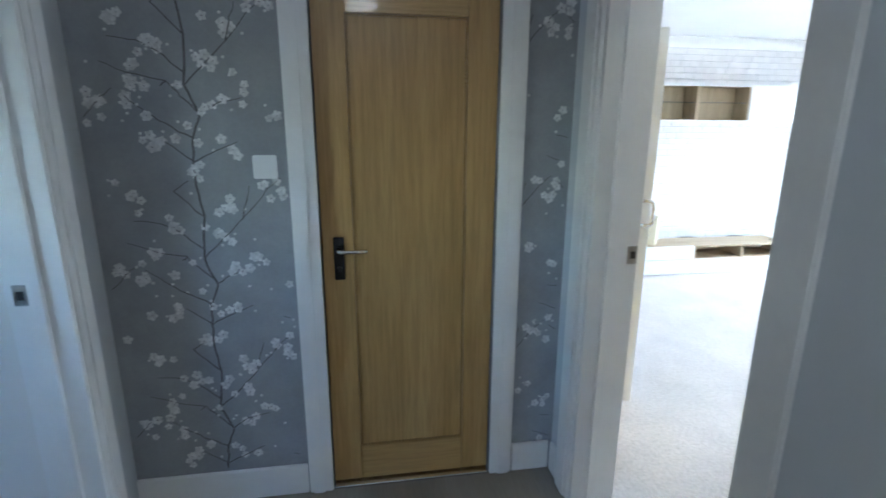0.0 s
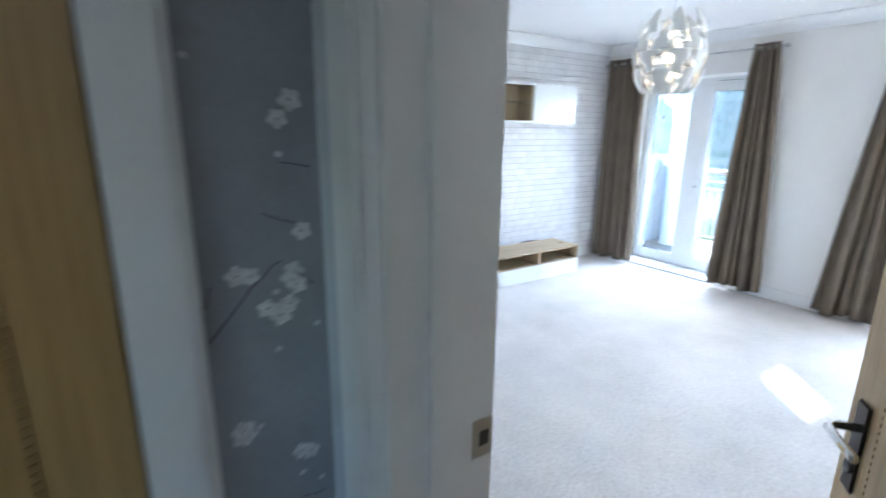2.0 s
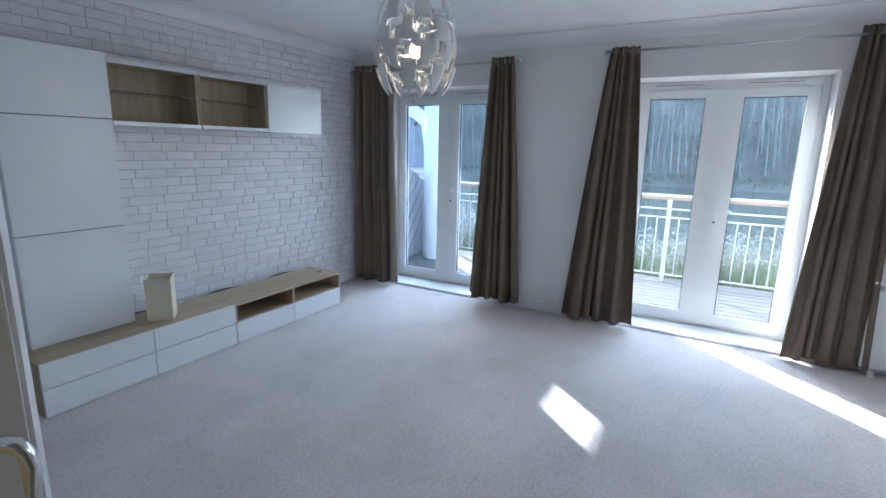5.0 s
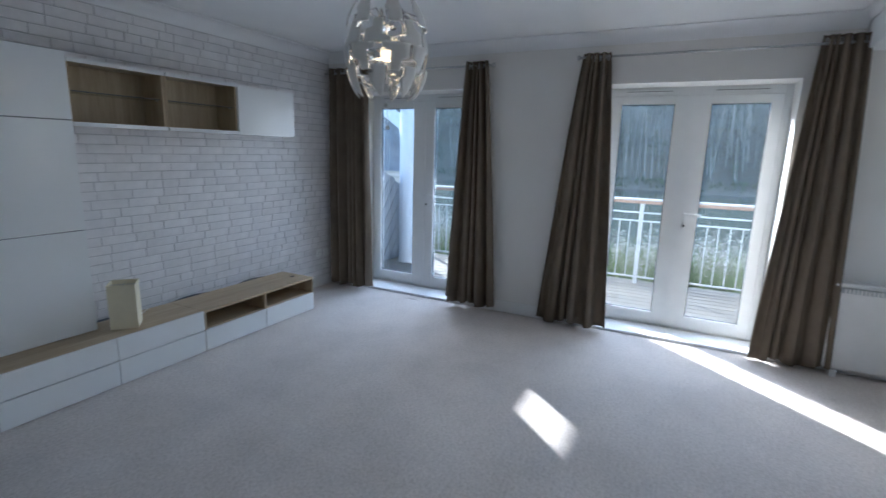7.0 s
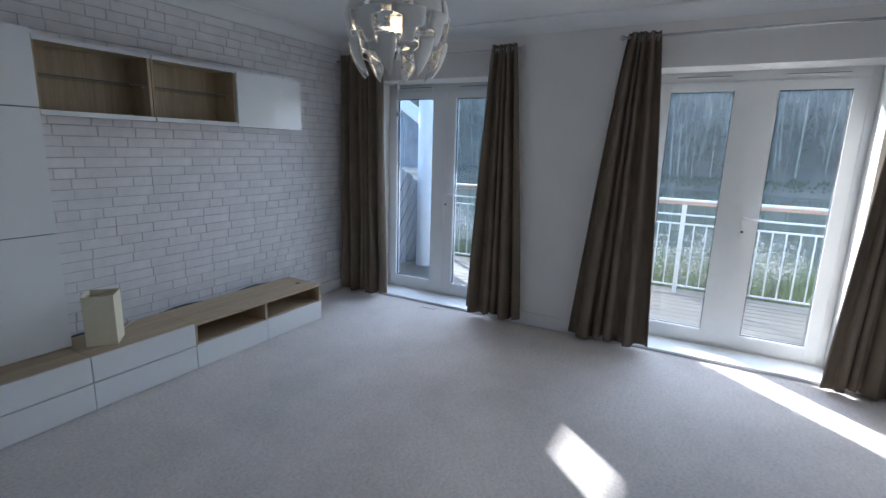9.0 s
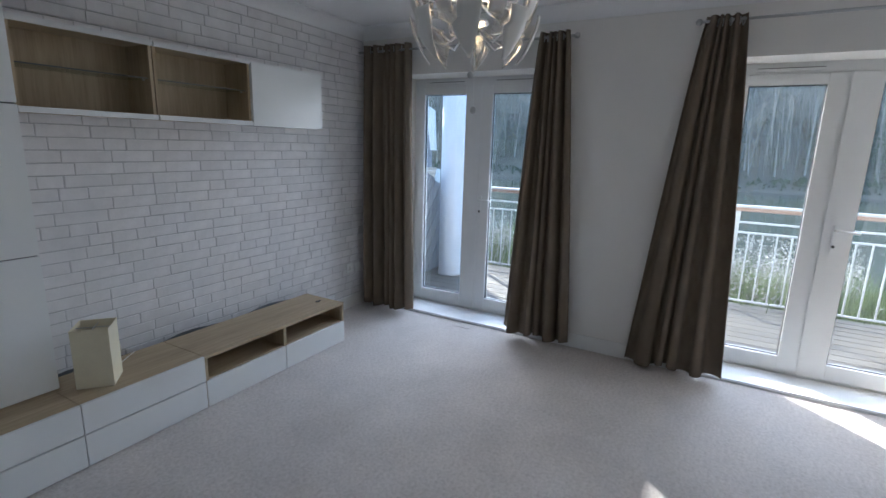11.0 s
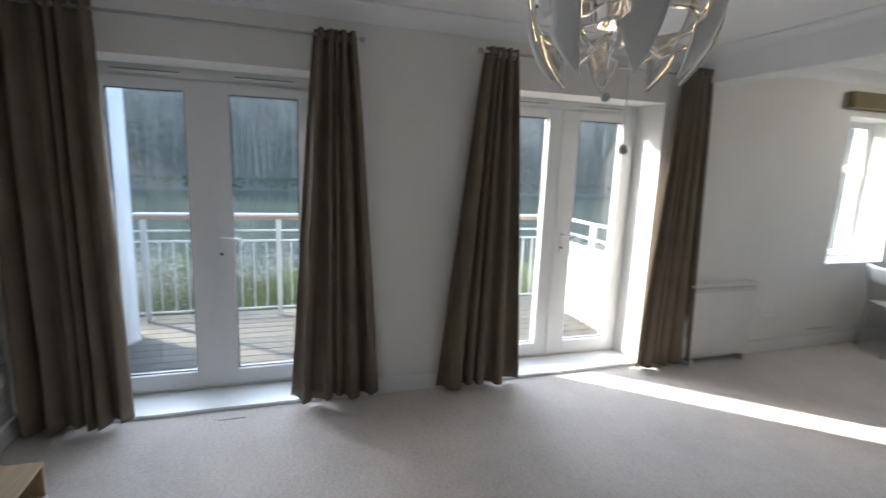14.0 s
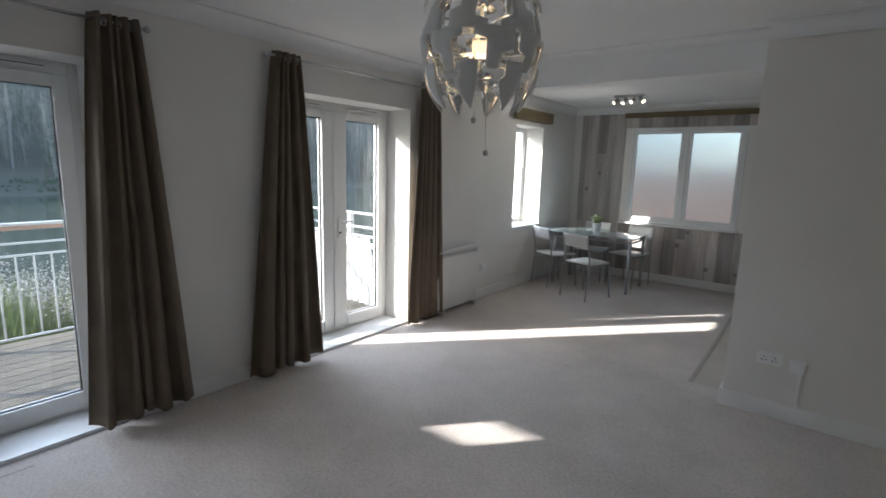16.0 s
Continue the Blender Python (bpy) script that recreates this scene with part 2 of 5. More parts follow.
SPOTL = emit_mat("lit_spot_lens", (1.0, 0.86, 0.62), 0.9)


# ---- building helpers ----
def ident(parent):
    while parent.parent:
        parent = parent.parent
    return Matrix.Translation(parent.location)


def part(name, bm, material, parent=None, label="", smooth=False):
    me = bpy.data.meshes.new(name)
    bm.to_mesh(me)
    bm.free()
    for m in material if isinstance(material, (list, tuple)) else [material]:
        me.materials.append(m)
    if smooth:
        me.polygons.foreach_set("use_smooth", [True] * len(me.polygons))
    ob = new(name, me)
    if parent:
        ob.parent = parent
        if not parent.parent:
            ob.matrix_parent_inverse = Matrix.Translation(parent.location).inverted()
    if label:
        ob["label"] = label
    return ob


def thing(name, at, label, category, group="", kind=""):
    e = new(name)
    e.location = at
    e.empty_display_size = 0.1
    return tagged(e, label, category, group, kind)


def box(bm, lo, hi, bev=0.0, m=None):
    r = bmesh.ops.create_cube(bm, size=1)
    vs = r["verts"]
    for v in vs:
        v.co = Vector([(a + b) / 2 + c * (b - a) for a, b, c in zip(lo, hi, v.co)])
    if bev:
        es = list({e for v in vs for e in v.link_edges})
        vs = [v for f in bmesh.ops.bevel(bm, geom=es, offset=bev, segments=2, affect="EDGES")["faces"] for v in f.verts] + [v for v in vs if v.is_valid]
        vs = list(set(vs))
    if m:
        bmesh.ops.transform(bm, matrix=m, verts=list({v for v in vs if v.is_valid}))
    return vs


def boxes(*specs, bev=0.0):
    bm = bmesh.new()
    for lo, hi in specs:
        box(bm, lo, hi, bev)
    return bm


def slab(name, lo, hi, material, parent=None, label="", bev=0.003, m=None):
    bm = bmesh.new()
    box(bm, lo, hi, bev, m)
    return part(name, bm, material, parent, label)


def tube(bm, pts, r, n=10, r_end=None, cap=True):
    """A round bar along a line of points."""
    pts = [Vector(p) for p in pts]
    rings = []
    up = Vector((0, 0, 1))
    for i, p in enumerate(pts):
        d = (pts[min(i + 1, len(pts) - 1)] - pts[max(i - 1, 0)]).normalized()
        a = d.cross(up if abs(d.z) < 0.95 else Vector((1, 0, 0))).normalized()
        b = d.cross(a)
        rr = r if r_end is None else r + (r_end - r) * i / (len(pts) - 1)
        rings.append([bm.verts.new(p + rr * (a * math.cos(2 * math.pi * k / n) + b * math.sin(2 * math.pi * k / n))) for k in range(n)])
    for q, w in zip(rings, rings[1:]):
        for k in range(n):
            bm.faces.new((q[k], q[(k + 1) % n], w[(k + 1) % n], w[k]))
    if cap:
        bm.faces.new(rings[0][::-1])
        bm.faces.new(rings[-1])


def tubes(*lines, r=0.01, n=10):
    bm = bmesh.new()
    for pts in lines:
        tube(bm, pts, r, n)
    bmesh.ops.recalc_face_normals(bm, faces=bm.faces)
    return bm


def lathe(bm, profile, at, n=20, axis="z"):
    """A turned shape from (radius, height) pairs."""
    rings = []
    at = Vector(at)
    for r, h in profile:
        ring = []
        for k in range(n):
            a = 2 * math.pi * k / n
            v = Vector((r * math.cos(a), r * math.sin(a), h))
            if axis == "x":
                v = Vector((v.z, v.x, v.y))
            elif axis == "y":
                v = Vector((v.x, v.z, v.y))
            ring.append(bm.verts.new(at + v))
        rings.append(ring)
    for q, w in zip(rings, rings[1:]):
        for k in range(n):
            bm.faces.new((q[k], q[(k + 1) % n], w[(k + 1) % n], w[k]))
    bm.faces.new(rings[0][::-1])
    bm.faces.new(rings[-1])
    bmesh.ops.recalc_face_normals(bm, faces=bm.faces)


def turned(profile, at, n=20, axis="z"):
    bm = bmesh.new()
    lathe(bm, profile, at, n, axis)
    return bm


def structure(name, bm, material, label=""):
    return tagged(part(name, bm, material), label, "", "", "structure")


# ---- plan ----
XW, XO = 6.62, 7.05          # window wall, inside and outside face
YB, YD = 6.65, -1.55         # brick wall and plank wall
XH, XL = 1.80, 1.985         # wall between hall and living room
YN = 2.19                    # end wall beside the dining opening
HC = 2.53                    # ceiling
D1, D2, DTOP = (4.94, 6.275), (2.375, 3.745), 2.125   # French door openings
SW = (-0.44, 0.32, 0.82, 2.16)                     # small window: y0, y1, z0, z1
DW = (4.26, 5.745, 0.85, 2.225)                      # dining window: x0, x1, z0, z1

structure("floor", boxes(((XL, 1.95, -0.2), (XW, YB, 0)), ((4.06, YD, -0.2), (XW, 1.95, 0)), ((XH, 2.30, -0.2), (XL, 3.145, 0))), CARPET, "pale beige fitted carpet with soft footmarks")
structure("floor_hall", boxes(((0.0, -0.2, -0.2), (XH, 3.42, -0.001))), HALLC, "taupe hall flooring")
structure("floor_kitchen", boxes(((XL, YD, -0.2), (4.03, 1.95, -0.004))), VINYL, "pale kitchen vinyl")
structure("trim_floor_joint", boxes(((4.03, YD, -0.2), (4.06, 1.95, 0.004)), bev=0.002), JOINT, "dull beige carpet joint strip")
structure("ceiling", boxes(((XL, YD - 0.2, HC), (XW + 0.4, YB + 0.2, HC + 0.2))), CEIL, "white painted ceiling")
structure("ceiling_hall", boxes(((-2.2, -0.2, HC), (XL, 3.6, HC + 0.2))), CEIL, "white painted hall ceiling")
structure("beam", boxes(((3.80, 1.88, 2.285), (XW, 2.06, HC)), bev=0.004), CEIL, "white plastered ceiling beam")

a0, a1 = SW[0], SW[1]
structure("wall_east", boxes(
    ((XW, D1[1], 0), (XO, YB + 0.2, HC)), ((XW, D1[0], DTOP), (XO, D1[1], HC)), ((XW, D2[1], 0), (XO, D1[0], HC)),
    ((XW, D2[0], DTOP), (XO, D2[1], HC)), ((XW, a1, 0), (XO, D2[0], HC)), ((XW, a0, 0), (XO, a1, SW[2])), ((XW, a0, SW[3]), (XO, a1, HC)),
    ((XW, YD - 0.2, 0), (XO, a0, HC)), ((XW, D1[0], -0.2), (XO, D1[1], -0.06)), ((XW, D2[0], -0.2), (XO, D2[1], -0.06))), PAINT, "warm white painted window wall")
structure("wall_brick_backing", boxes(((XL - 0.2, YB, 0), (XW, YB + 0.2, HC))), MORTAR, "pale grey mortar of the whitened brick wall")
structure("wall_dining", boxes(((XL, YD - 0.2, 0), (DW[0], YD, HC)), ((DW[1], YD - 0.2, 0), (XW, YD, HC)), ((DW[0], YD - 0.2, 0), (DW[1], YD, DW[2])), ((DW[0], YD - 0.2, DW[3]), (DW[1], YD, HC))), PAINT, "painted wall behind the plank lining")
structure("wall_nib", boxes(((XL, 1.95, 0), (3.80, YN, HC)), bev=0.004), PAINT, "white painted wall end beside the dining opening")
structure("wall_hall_east", boxes(((XH, 3.145, 0), (XL, YB, HC)), ((XH, YD - 0.2, 0), (XL, 2.30, HC)), ((XH, 2.30, 2.05), (XL, 3.145, HC))), HALLP, "painted wall between hall and living room")
structure("wall_hall_north", boxes(((-0.14, 3.36, 0), (0.80, 3.56, HC)), ((1.50, 3.36, 0), (XH, 3.56, HC)), ((0.80, 3.36, 2.06), (1.50, 3.56, HC)), ((0.80, 3.46, 0), (1.50, 3.56, 2.06))), PAPERG, "grey wallpaper with pale blossom branches")
structure("wall_hall_west", boxes(((-0.16, 3.16, 0), (0.015, 3.36, HC)), ((-0.16, -0.2, 0), (0.015, 2.36, HC)), ((-0.16, 2.36, 2.05), (0.015, 3.16, HC))), HALLP, "painted hall wall with a doorway")
structure("wall_hall_south", boxes(((-0.14, -0.4, 0), (XH, -0.2, HC))), HALLP, "painted hall wall")
structure("wall_side_room", boxes(((-2.2, 3.30, 0), (-0.14, 3.5, HC)), ((-2.2, -0.4, 0), (-2.0, 1.4, HC)), ((-2.2, 2.0, 0), (-2.0, 3.3, HC)), ((-2.2, 1.4, 0), (-2.0, 2.0, 1.3)), ((-2.2, 1.4, 2.0), (-2.0, 2.0, HC)), ((-2.0, -0.4, 0), (-0.14, -0.2, HC))), PAINT, "painted walls of the room across the hall")
structure("floor_side_room", boxes(((-2.2, -0.4, -0.2), (0.0, 3.5, -0.002))), CARPET, "beige carpet of the room across the hall")


# skirtings, cornice, linings
def skirting(specs, label="white gloss skirting board"):
    structure("baseboard", boxes(*specs, bev=0.004), GLOSSP, label)


sk = 0.018
skirting([((XW - sk, D2[1] + 0.02, 0), (XW, D1[0] - 0.02, 0.115)), ((XW - sk, YD + 0.03, 0), (XW, D2[0] - 0.02, 0.115)), ((XW - sk, D1[1] + 0.02, 0), (XW, YB - 0.02, 0.115))])
skirting([((XL, YN, 0), (3.80 + sk, YN + sk, 0.115)), ((3.80, 1.95, 0), (3.80 + sk, YN - 0.001, 0.115))])
skirting([((5.75, YB - sk - 0.012, 0), (XW - sk - 0.002, YB, 0.115)), ((XL, YB - sk - 0.012, 0), (3.25, YB, 0.115))])
skirting([((4.07, YD + 0.012, 0), (XW - sk - 0.002, YD + 0.03, 0.115))])
skirting([((0.016, 3.342, 0), (0.695, 3.36, 0.14)), ((1.605, 3.342, 0), (XH - 0.02, 3.36, 0.14)), ((XH - sk, 3.265, 0), (XH, 3.34, 0.14))])


def cornice(p0, p1, inward, r=0.10):
    """A plaster cove between wall and ceiling."""
    p0, p1, inward = Vector(p0), Vector(p1), Vector(inward)
    prof = [Vector((0.0, -r)), Vector((0.008, -r))] + [Vector((0.008 + (r - 0.016) * (1 - math.cos(k * math.pi / 16)), -r + 0.008 + (r - 0.016) * math.sin(k * math.pi / 16))) for k in range(9)] + [Vector((r, -0.008)), Vector((r, 0)), Vector((0, 0))]
    bm = bmesh.new()
    rows = [[bm.verts.new(q + inward * a.x + Vector((0, 0, HC - 0.0005 + a.y))) for a in prof] for q in (p0, p1)]
    for k in range(len(prof)):
        j = (k + 1) % len(prof)
        bm.faces.new((rows[0][k], rows[0][j], rows[1][j], rows[1][k]))
    bm.faces.new(rows[0])
    bm.faces.new(rows[1][::-1])
    bmesh.ops.recalc_face_normals(bm, faces=bm.faces)
    structure("trim_cornice", bm, CEIL, "white plaster coving")


cornice((XL, YB, 0), (XW, YB, 0), (0, -1, 0))
cornice((XW, 2.06, 0), (XW, YB, 0), (-1, 0, 0))
cornice((XW, YD, 0), (XW, 1.88, 0), (-1, 0, 0))
cornice((XL, YD, 0), (XW, YD, 0), (0, 1, 0))
cornice((XL, YN, 0), (3.80, YN, 0), (0, 1, 0))
cornice((3.80, 2.06, 0), (XW, 2.06, 0), (0, 1, 0), 0.06)

# door linings and architraves of the living room doorway and the doorway across the hall
structure("trim_lining_living", boxes(((XH - 0.004, 3.114, 0), (XL + 0.004, 3.145, 2.05)), ((XH - 0.004, 2.30, 0), (XL + 0.004, 2.325, 2.05)), ((XH - 0.004, 2.30, 2.025), (XL + 0.004, 3.145, 2.05)), ((XH + 0.06, 3.101, 0), (XH + 0.10, 3.115, 2.03)), bev=0.002), GLOSSP, "white gloss door lining")
structure("trim_architrave_living", boxes(((XH - 0.018, 3.135, 0), (XH, 3.26, 2.13)), ((XH - 0.026, 3.155, 0), (XH - 0.017, 3.24, 2.13)), ((XH - 0.018, 2.21, 0), (XH, 2.31, 2.13)), ((XH - 0.018, 2.31, 2.04), (XH, 3.135, 2.13)), bev=0.004), GLOSSP, "moulded white architrave")
structure("trim_lining_side", boxes(((-0.164, 3.135, 0), (0.019, 3.16, 2.05)), ((-0.164, 2.36, 0), (0.019, 2.385, 2.05)), ((-0.09, 3.12, 0), (-0.05, 3.136, 2.03)), bev=0.002), GLOSSP, "white gloss door lining")
structure("trim_architrave_side", boxes(((0.015, 3.15, 0), (0.033, 3.24, 2.13)), ((0.032, 3.165, 0), (0.041, 3.225, 2.13)), ((0.015, 2.27, 0), (0.033, 2.37, 2.13)), bev=0.004), GLOSSP, "moulded white architrave")
structure("trim_architrave_hall", boxes(((0.70, 3.338, 0), (0.80, 3.36, 2.06)), ((1.50, 3.338, 0), (1.60, 3.36, 2.06)), ((0.70, 3.338, 2.06), (1.60, 3.36, 2.16)), ((0.715, 3.330, 0), (0.765, 3.339, 2.09)), ((1.535, 3.330, 0), (1.585, 3.339, 2.09)), bev=0.004), GLOSSP, "moulded white architrave round the oak door")


def strike_plate(at, out):
    x, y, z = at
    t = thing("strike_plate", at, "brushed steel latch strike plate in the white jamb", "strike plate")
    slab("plate", (x - 0.02, y - 0.003, z - 0.035), (x + 0.02, y, z + 0.035), STEEL, t, bev=0.001)
    slab("keep", (x - 0.008, y - 0.0045, z - 0.014), (x + 0.012, y - 0.002, z + 0.014), DARK, t, "dark latch hole", bev=0.001)


strike_plate((1.966, 3.114, 1.085), 1)
strike_plate((-0.12, 3.135, 1.02), 1)


# ---- doors ----
def lever(parent, at, out, along, metal=CHROME):
    """A lever handle on a long plate. out: away from the door; along: the way the lever points."""
    at, out, along = Vector(at), Vector(out).normalized(), Vector(along).normalized()
    m = Matrix((along, out, Vector((0, 0, 1)))).transposed().to_4x4()
    m.translation = at
    h = slab("handle_plate", (-0.021, 0, -0.09), (0.021, 0.007, 0.085), PLATE, parent, "dark polished lever handle plate", 0.003, m)
    bm = bmesh.new()
    tube(bm, [m @ Vector(p) for p in ((0, 0.004, 0.035), (0, 0.045, 0.035), (0.012, 0.055, 0.035), (0.05, 0.055, 0.034), (0.11, 0.052, 0.036))], 0.008, 10)
    bmesh.ops.recalc_face_normals(bm, faces=bm.faces)
    part("lever", bm, metal, h, "", True)
    bm = bmesh.new()
    tube(bm, [m @ Vector((0, 0.003, -0.045)), m @ Vector((0, 0.011, -0.045))], 0.012, 14)
    bmesh.ops.recalc_face_normals(bm, faces=bm.faces)
    part("keyhole_rose", bm, DARK, h)


door = thing("door_1", (1.15, 3.40, 0), "closed oak veneer hall door with a beaded flat panel", "door", kind="structure")
yd = 3.375
slab("stile", (0.805, yd, 0.02), (0.925, yd + 0.044, 2.045), OAKD, door)
slab("stile", (1.375, yd, 0.02), (1.495, yd + 0.044, 2.045), OAKD, door)
OAKX = wood("oak_rail_veneer", (0.42, 0.255, 0.085), (0.56, 0.37, 0.15), 0, 0.38, 70, 0.0, 0.15)
slab("rail", (0.926, yd, 0.02), (1.374, yd + 0.044, 0.185), OAKX, door)
slab("rail", (0.926, yd, 1.945), (1.374, yd + 0.044, 2.045), OAKX, door)
slab("panel", (0.926, yd + 0.007, 0.186), (1.374, yd + 0.036, 1.944), OAKD, door)
BEAD = wood("dark_oak_bead", (0.34, 0.20, 0.07), (0.46, 0.30, 0.12), 2, 0.4)
bm = bmesh.new()
for k in range(118):
    z = 0.194 + k * 0.01485
    for x in (0.932, 1.368):
        box(bm, (x - 0.003, yd + 0.001, z), (x + 0.003, yd + 0.008, z + 0.009))
for k in range(29):
    x = 0.94 + k * 0.01485
    for z in (0.19, 1.938):
        box(bm, (x, yd + 0.001, z - 0.003), (x + 0.009, yd + 0.008, z + 0.003))
part("bead", bm, BEAD, door, "dotted dark bead round the panel")
lever(door, (0.868, yd, 1.045), (0, -1, 0), (1, 0, 0))
slab("threshold", (0.80, 3.345, -0.001), (1.50, 3.44, 0.012), CHROME, door, "bright metal threshold strip", 0.003)
# not a seal: black sheet that puts shade into the door's edge gap
slab("seal", (0.80, 3.42, 0), (1.50, 3.44, 2.06), DARK, door, "black sheet for the shade behind the door")


def leaf(name, hinge, angle, width, material, label, thick=0.044, start=0.0):
    """A flush door leaf standing open, turned by angle from the x axis round its hinge. Its local x runs to the free edge, y is its thickness."""
    m = pose(hinge[0], hinge[1], 0, 0, 0, angle)
    t = thing(name, (hinge[0], hinge[1], 0), label, "door", kind="structure")
    slab("slab", (start, 0, 0.012), (width, thick, 2.02), material, t, bev=0.002, m=m)
    return t, m


# open oak leaf with the pull handle
ang = math.degrees(math.atan2(0.51, 0.31))
pd, pm = leaf("door_2", (2.094, 3.305), ang, 0.585, OAKD3, "open flush oak door with white edge and chrome pull handle", start=-0.10)
slab("edge", (0.586, -0.001, 0.012), (0.598, 0.045, 2.02), STEEL, pd, "grey edge seal", 0.002, pm)
slab("frame_edge", (0.599, -0.056, 0.012), (0.640, 0.05, 2.03), GLOSSP, pd, "white gloss door edge", 0.006, pm)
for z in (1.07, 1.195):
    bm = turned([(0.0, 0), (0.026, 0), (0.026, 0.010), (0.022, 0.013), (0, 0.013)], (0, 0, 0), 20, "y")
    bmesh.ops.transform(bm, matrix=pm @ pose(0.508, -0.0, z, 0, 0, 180), verts=bm.verts)
    part("handle_rose", bm, CHROME, pd, "", True)
bm = bmesh.new()
arc = [(0.508, -0.01, 1.195), (0.508, -0.045, 1.195), (0.508, -0.060, 1.190), (0.508, -0.068, 1.178), (0.508, -0.070, 1.16), (0.508, -0.070, 1.105), (0.508, -0.068, 1.087), (0.508, -0.060, 1.075), (0.508, -0.045, 1.070), (0.508, -0.01, 1.070)]
tube(bm, [pm @ Vector(p) for p in arc], 0.0095, 14)
bmesh.ops.recalc_face_normals(bm, faces=bm.faces)
part("pull_handle", bm, CHROME, pd, "chrome D-shaped pull handle", True)
slab("key_cylinder", (0.572, -0.003, 1.13), (0.582, 0.002, 1.16), DARK, pd, "small dark lock slot", 0.001, pm)

# living room door, standing open on its hinges
ld, lm = leaf("door_3", (2.03, 2.325), 37.0, 0.765, OAKD2, "open oak living room door with beaded panel and lever handle")
for x in (0.12, 0.66):
    bm = bmesh.new()
    for k in range(118):
        box(bm, (x - 0.0015, 0.0435, 0.194 + k * 0.01485), (x + 0.0015, 0.0455, 0.200 + k * 0.01485), 0, lm)
    part("bead", bm, BEAD, ld, "dotted dark bead line")
lever(ld, lm @ Vector((0.71, 0.044, 1.03)), lm.to_3x3() @ Vector((0, 1, 0)), lm.to_3x3() @ Vector((-1, 0, 0)))


# ---- French doors ----
def french_door(name, y0, y1, panes, label):
    """Two glazed white leaves in a frame. panes: the y ranges of the two panes."""
    t = thing(name, (6.97, (y0 + y1) / 2, 0.0), label, "french door", "balcony doors", "structure")
    xa, xb, z1 = 6.925, 7.0, DTOP
    zp0, zp1 = 0.148, 1.985
    bm = boxes(((xa, y0, 0.0), (xb, y0 + 0.05, z1)), ((xa, y1 - 0.05, 0.0), (xb, y1, z1)), ((xa, y0 + 0.05, z1 - 0.07), (xb, y1 - 0.05, z1)), ((xa, y0 + 0.05, 0.0), (xb, y1 - 0.05, 0.035)), bev=0.004)
    part("door_frame", bm, UPVC, t)
    mid = (y0 + y1) / 2
    for (p0, p1), (l0, l1), side in zip(panes, ((y0 + 0.052, mid - 0.001), (mid + 0.001, y1 - 0.052)), (1, -1)):
        za, zb = 0.037, z1 - 0.072
        bm = boxes(((xa - 0.012, l0, za), (xb - 0.02, p0, zb)), ((xa - 0.012, p1, za), (xb - 0.02, l1, zb)), ((xa - 0.012, p0, zp1), (xb - 0.02, p1, zb)), ((xa - 0.012, p0, za), (xb - 0.02, p1, zp0)), bev=0.004)
        s = part("leaf", bm, UPVC, t, "white glazed door leaf")
        bm = boxes(((xa + 0.012, p0 - 0.004, zp0 - 0.004), (xa + 0.030, p0 + 0.006, zp1 + 0.004)), ((xa + 0.012, p1 - 0.006, zp0 - 0.004), (xa + 0.030, p1 + 0.004, zp1 + 0.004)), ((xa + 0.012, p0 + 0.006, zp0 - 0.004), (xa + 0.030, p1 - 0.006, zp0 + 0.006)), ((xa + 0.012, p0 + 0.006, zp1 - 0.006), (xa + 0.030, p1 - 0.006, zp1 + 0.004)))
        part("gasket", bm, DARK, s, "black glazing gasket")
        g = slab("pane", (xa + 0.018, p0 + 0.001, zp0 + 0.001), (xa + 0.024, p1 - 0.001, zp1 - 0.001), GLASS, s, "clear glass", 0)
        g.visible_shadow = False
    slab("mullion_cover", (xa - 0.020, mid - 0.022, 0.037), (xa - 0.0125, mid + 0.022, z1 - 0.072), UPVC, t, bev=0.003)
    for c in (y0 + (y1 - y0) * 0.25, y0 + (y1 - y0) * 0.75):
        slab("trickle_vent", (xa - 0.014, c - 0.19, z1 - 0.056), (xa, c + 0.19, z1 - 0.030), UPVC, t, "white slotted trickle vent", 0.004)
        slab("vent_slot", (xa - 0.0152, c - 0.18, z1 - 0.036), (xa - 0.013, c + 0.18, z1 - 0.032), DARK, t, bev=0)
    hy = mid - 0.045
    h = slab("handle_plate", (xa - 0.026, hy - 0.014, 0.92), (xa - 0.012, hy + 0.014, 1.11), UPVC, t, "white handle plate", 0.004)
    part("lever", tubes([(xa - 0.02, hy, 1.07), (xa - 0.06, hy, 1.07), (xa - 0.066, hy - 0.02, 1.07), (xa - 0.064, hy - 0.12, 1.067)], r=0.009), UPVC, h, "white lever", True)
    part("key_cylinder", turned([(0, 0), (0.009, 0), (0.009, 0.012), (0, 0.012)], (xa - 0.036, hy, 0.965), 12, "x"), DARK, h)
    slab("sill", (XW - 0.012, y0 + 0.004, -0.06), (6.924, y1 - 0.004, 0.022), UPVC, t, "white inner threshold board", 0.006)
    slab("sill_edge", (XW - 0.018, y0 + 0.004, 0.0), (XW - 0.0125, y1 - 0.004, 0.012), STEEL, t, "grey metal strip along the carpet", 0.001)
    return t


french_door("door_4", D1[0], D1[1], ((5.068, 5.487), (5.743, 6.168)), "white French doors beside the brick wall")
french_door("door_5", D2[0], D2[1], ((2.508, 2.92), (3.195, 3.62)), "white French doors to the decked balcony")


def lift(bm, p, r, n=12):
    bmesh.ops.create_uvsphere(bm, u_segments=n, v_segments=max(6, n // 2), radius=r, matrix=Matrix.Translation(p))


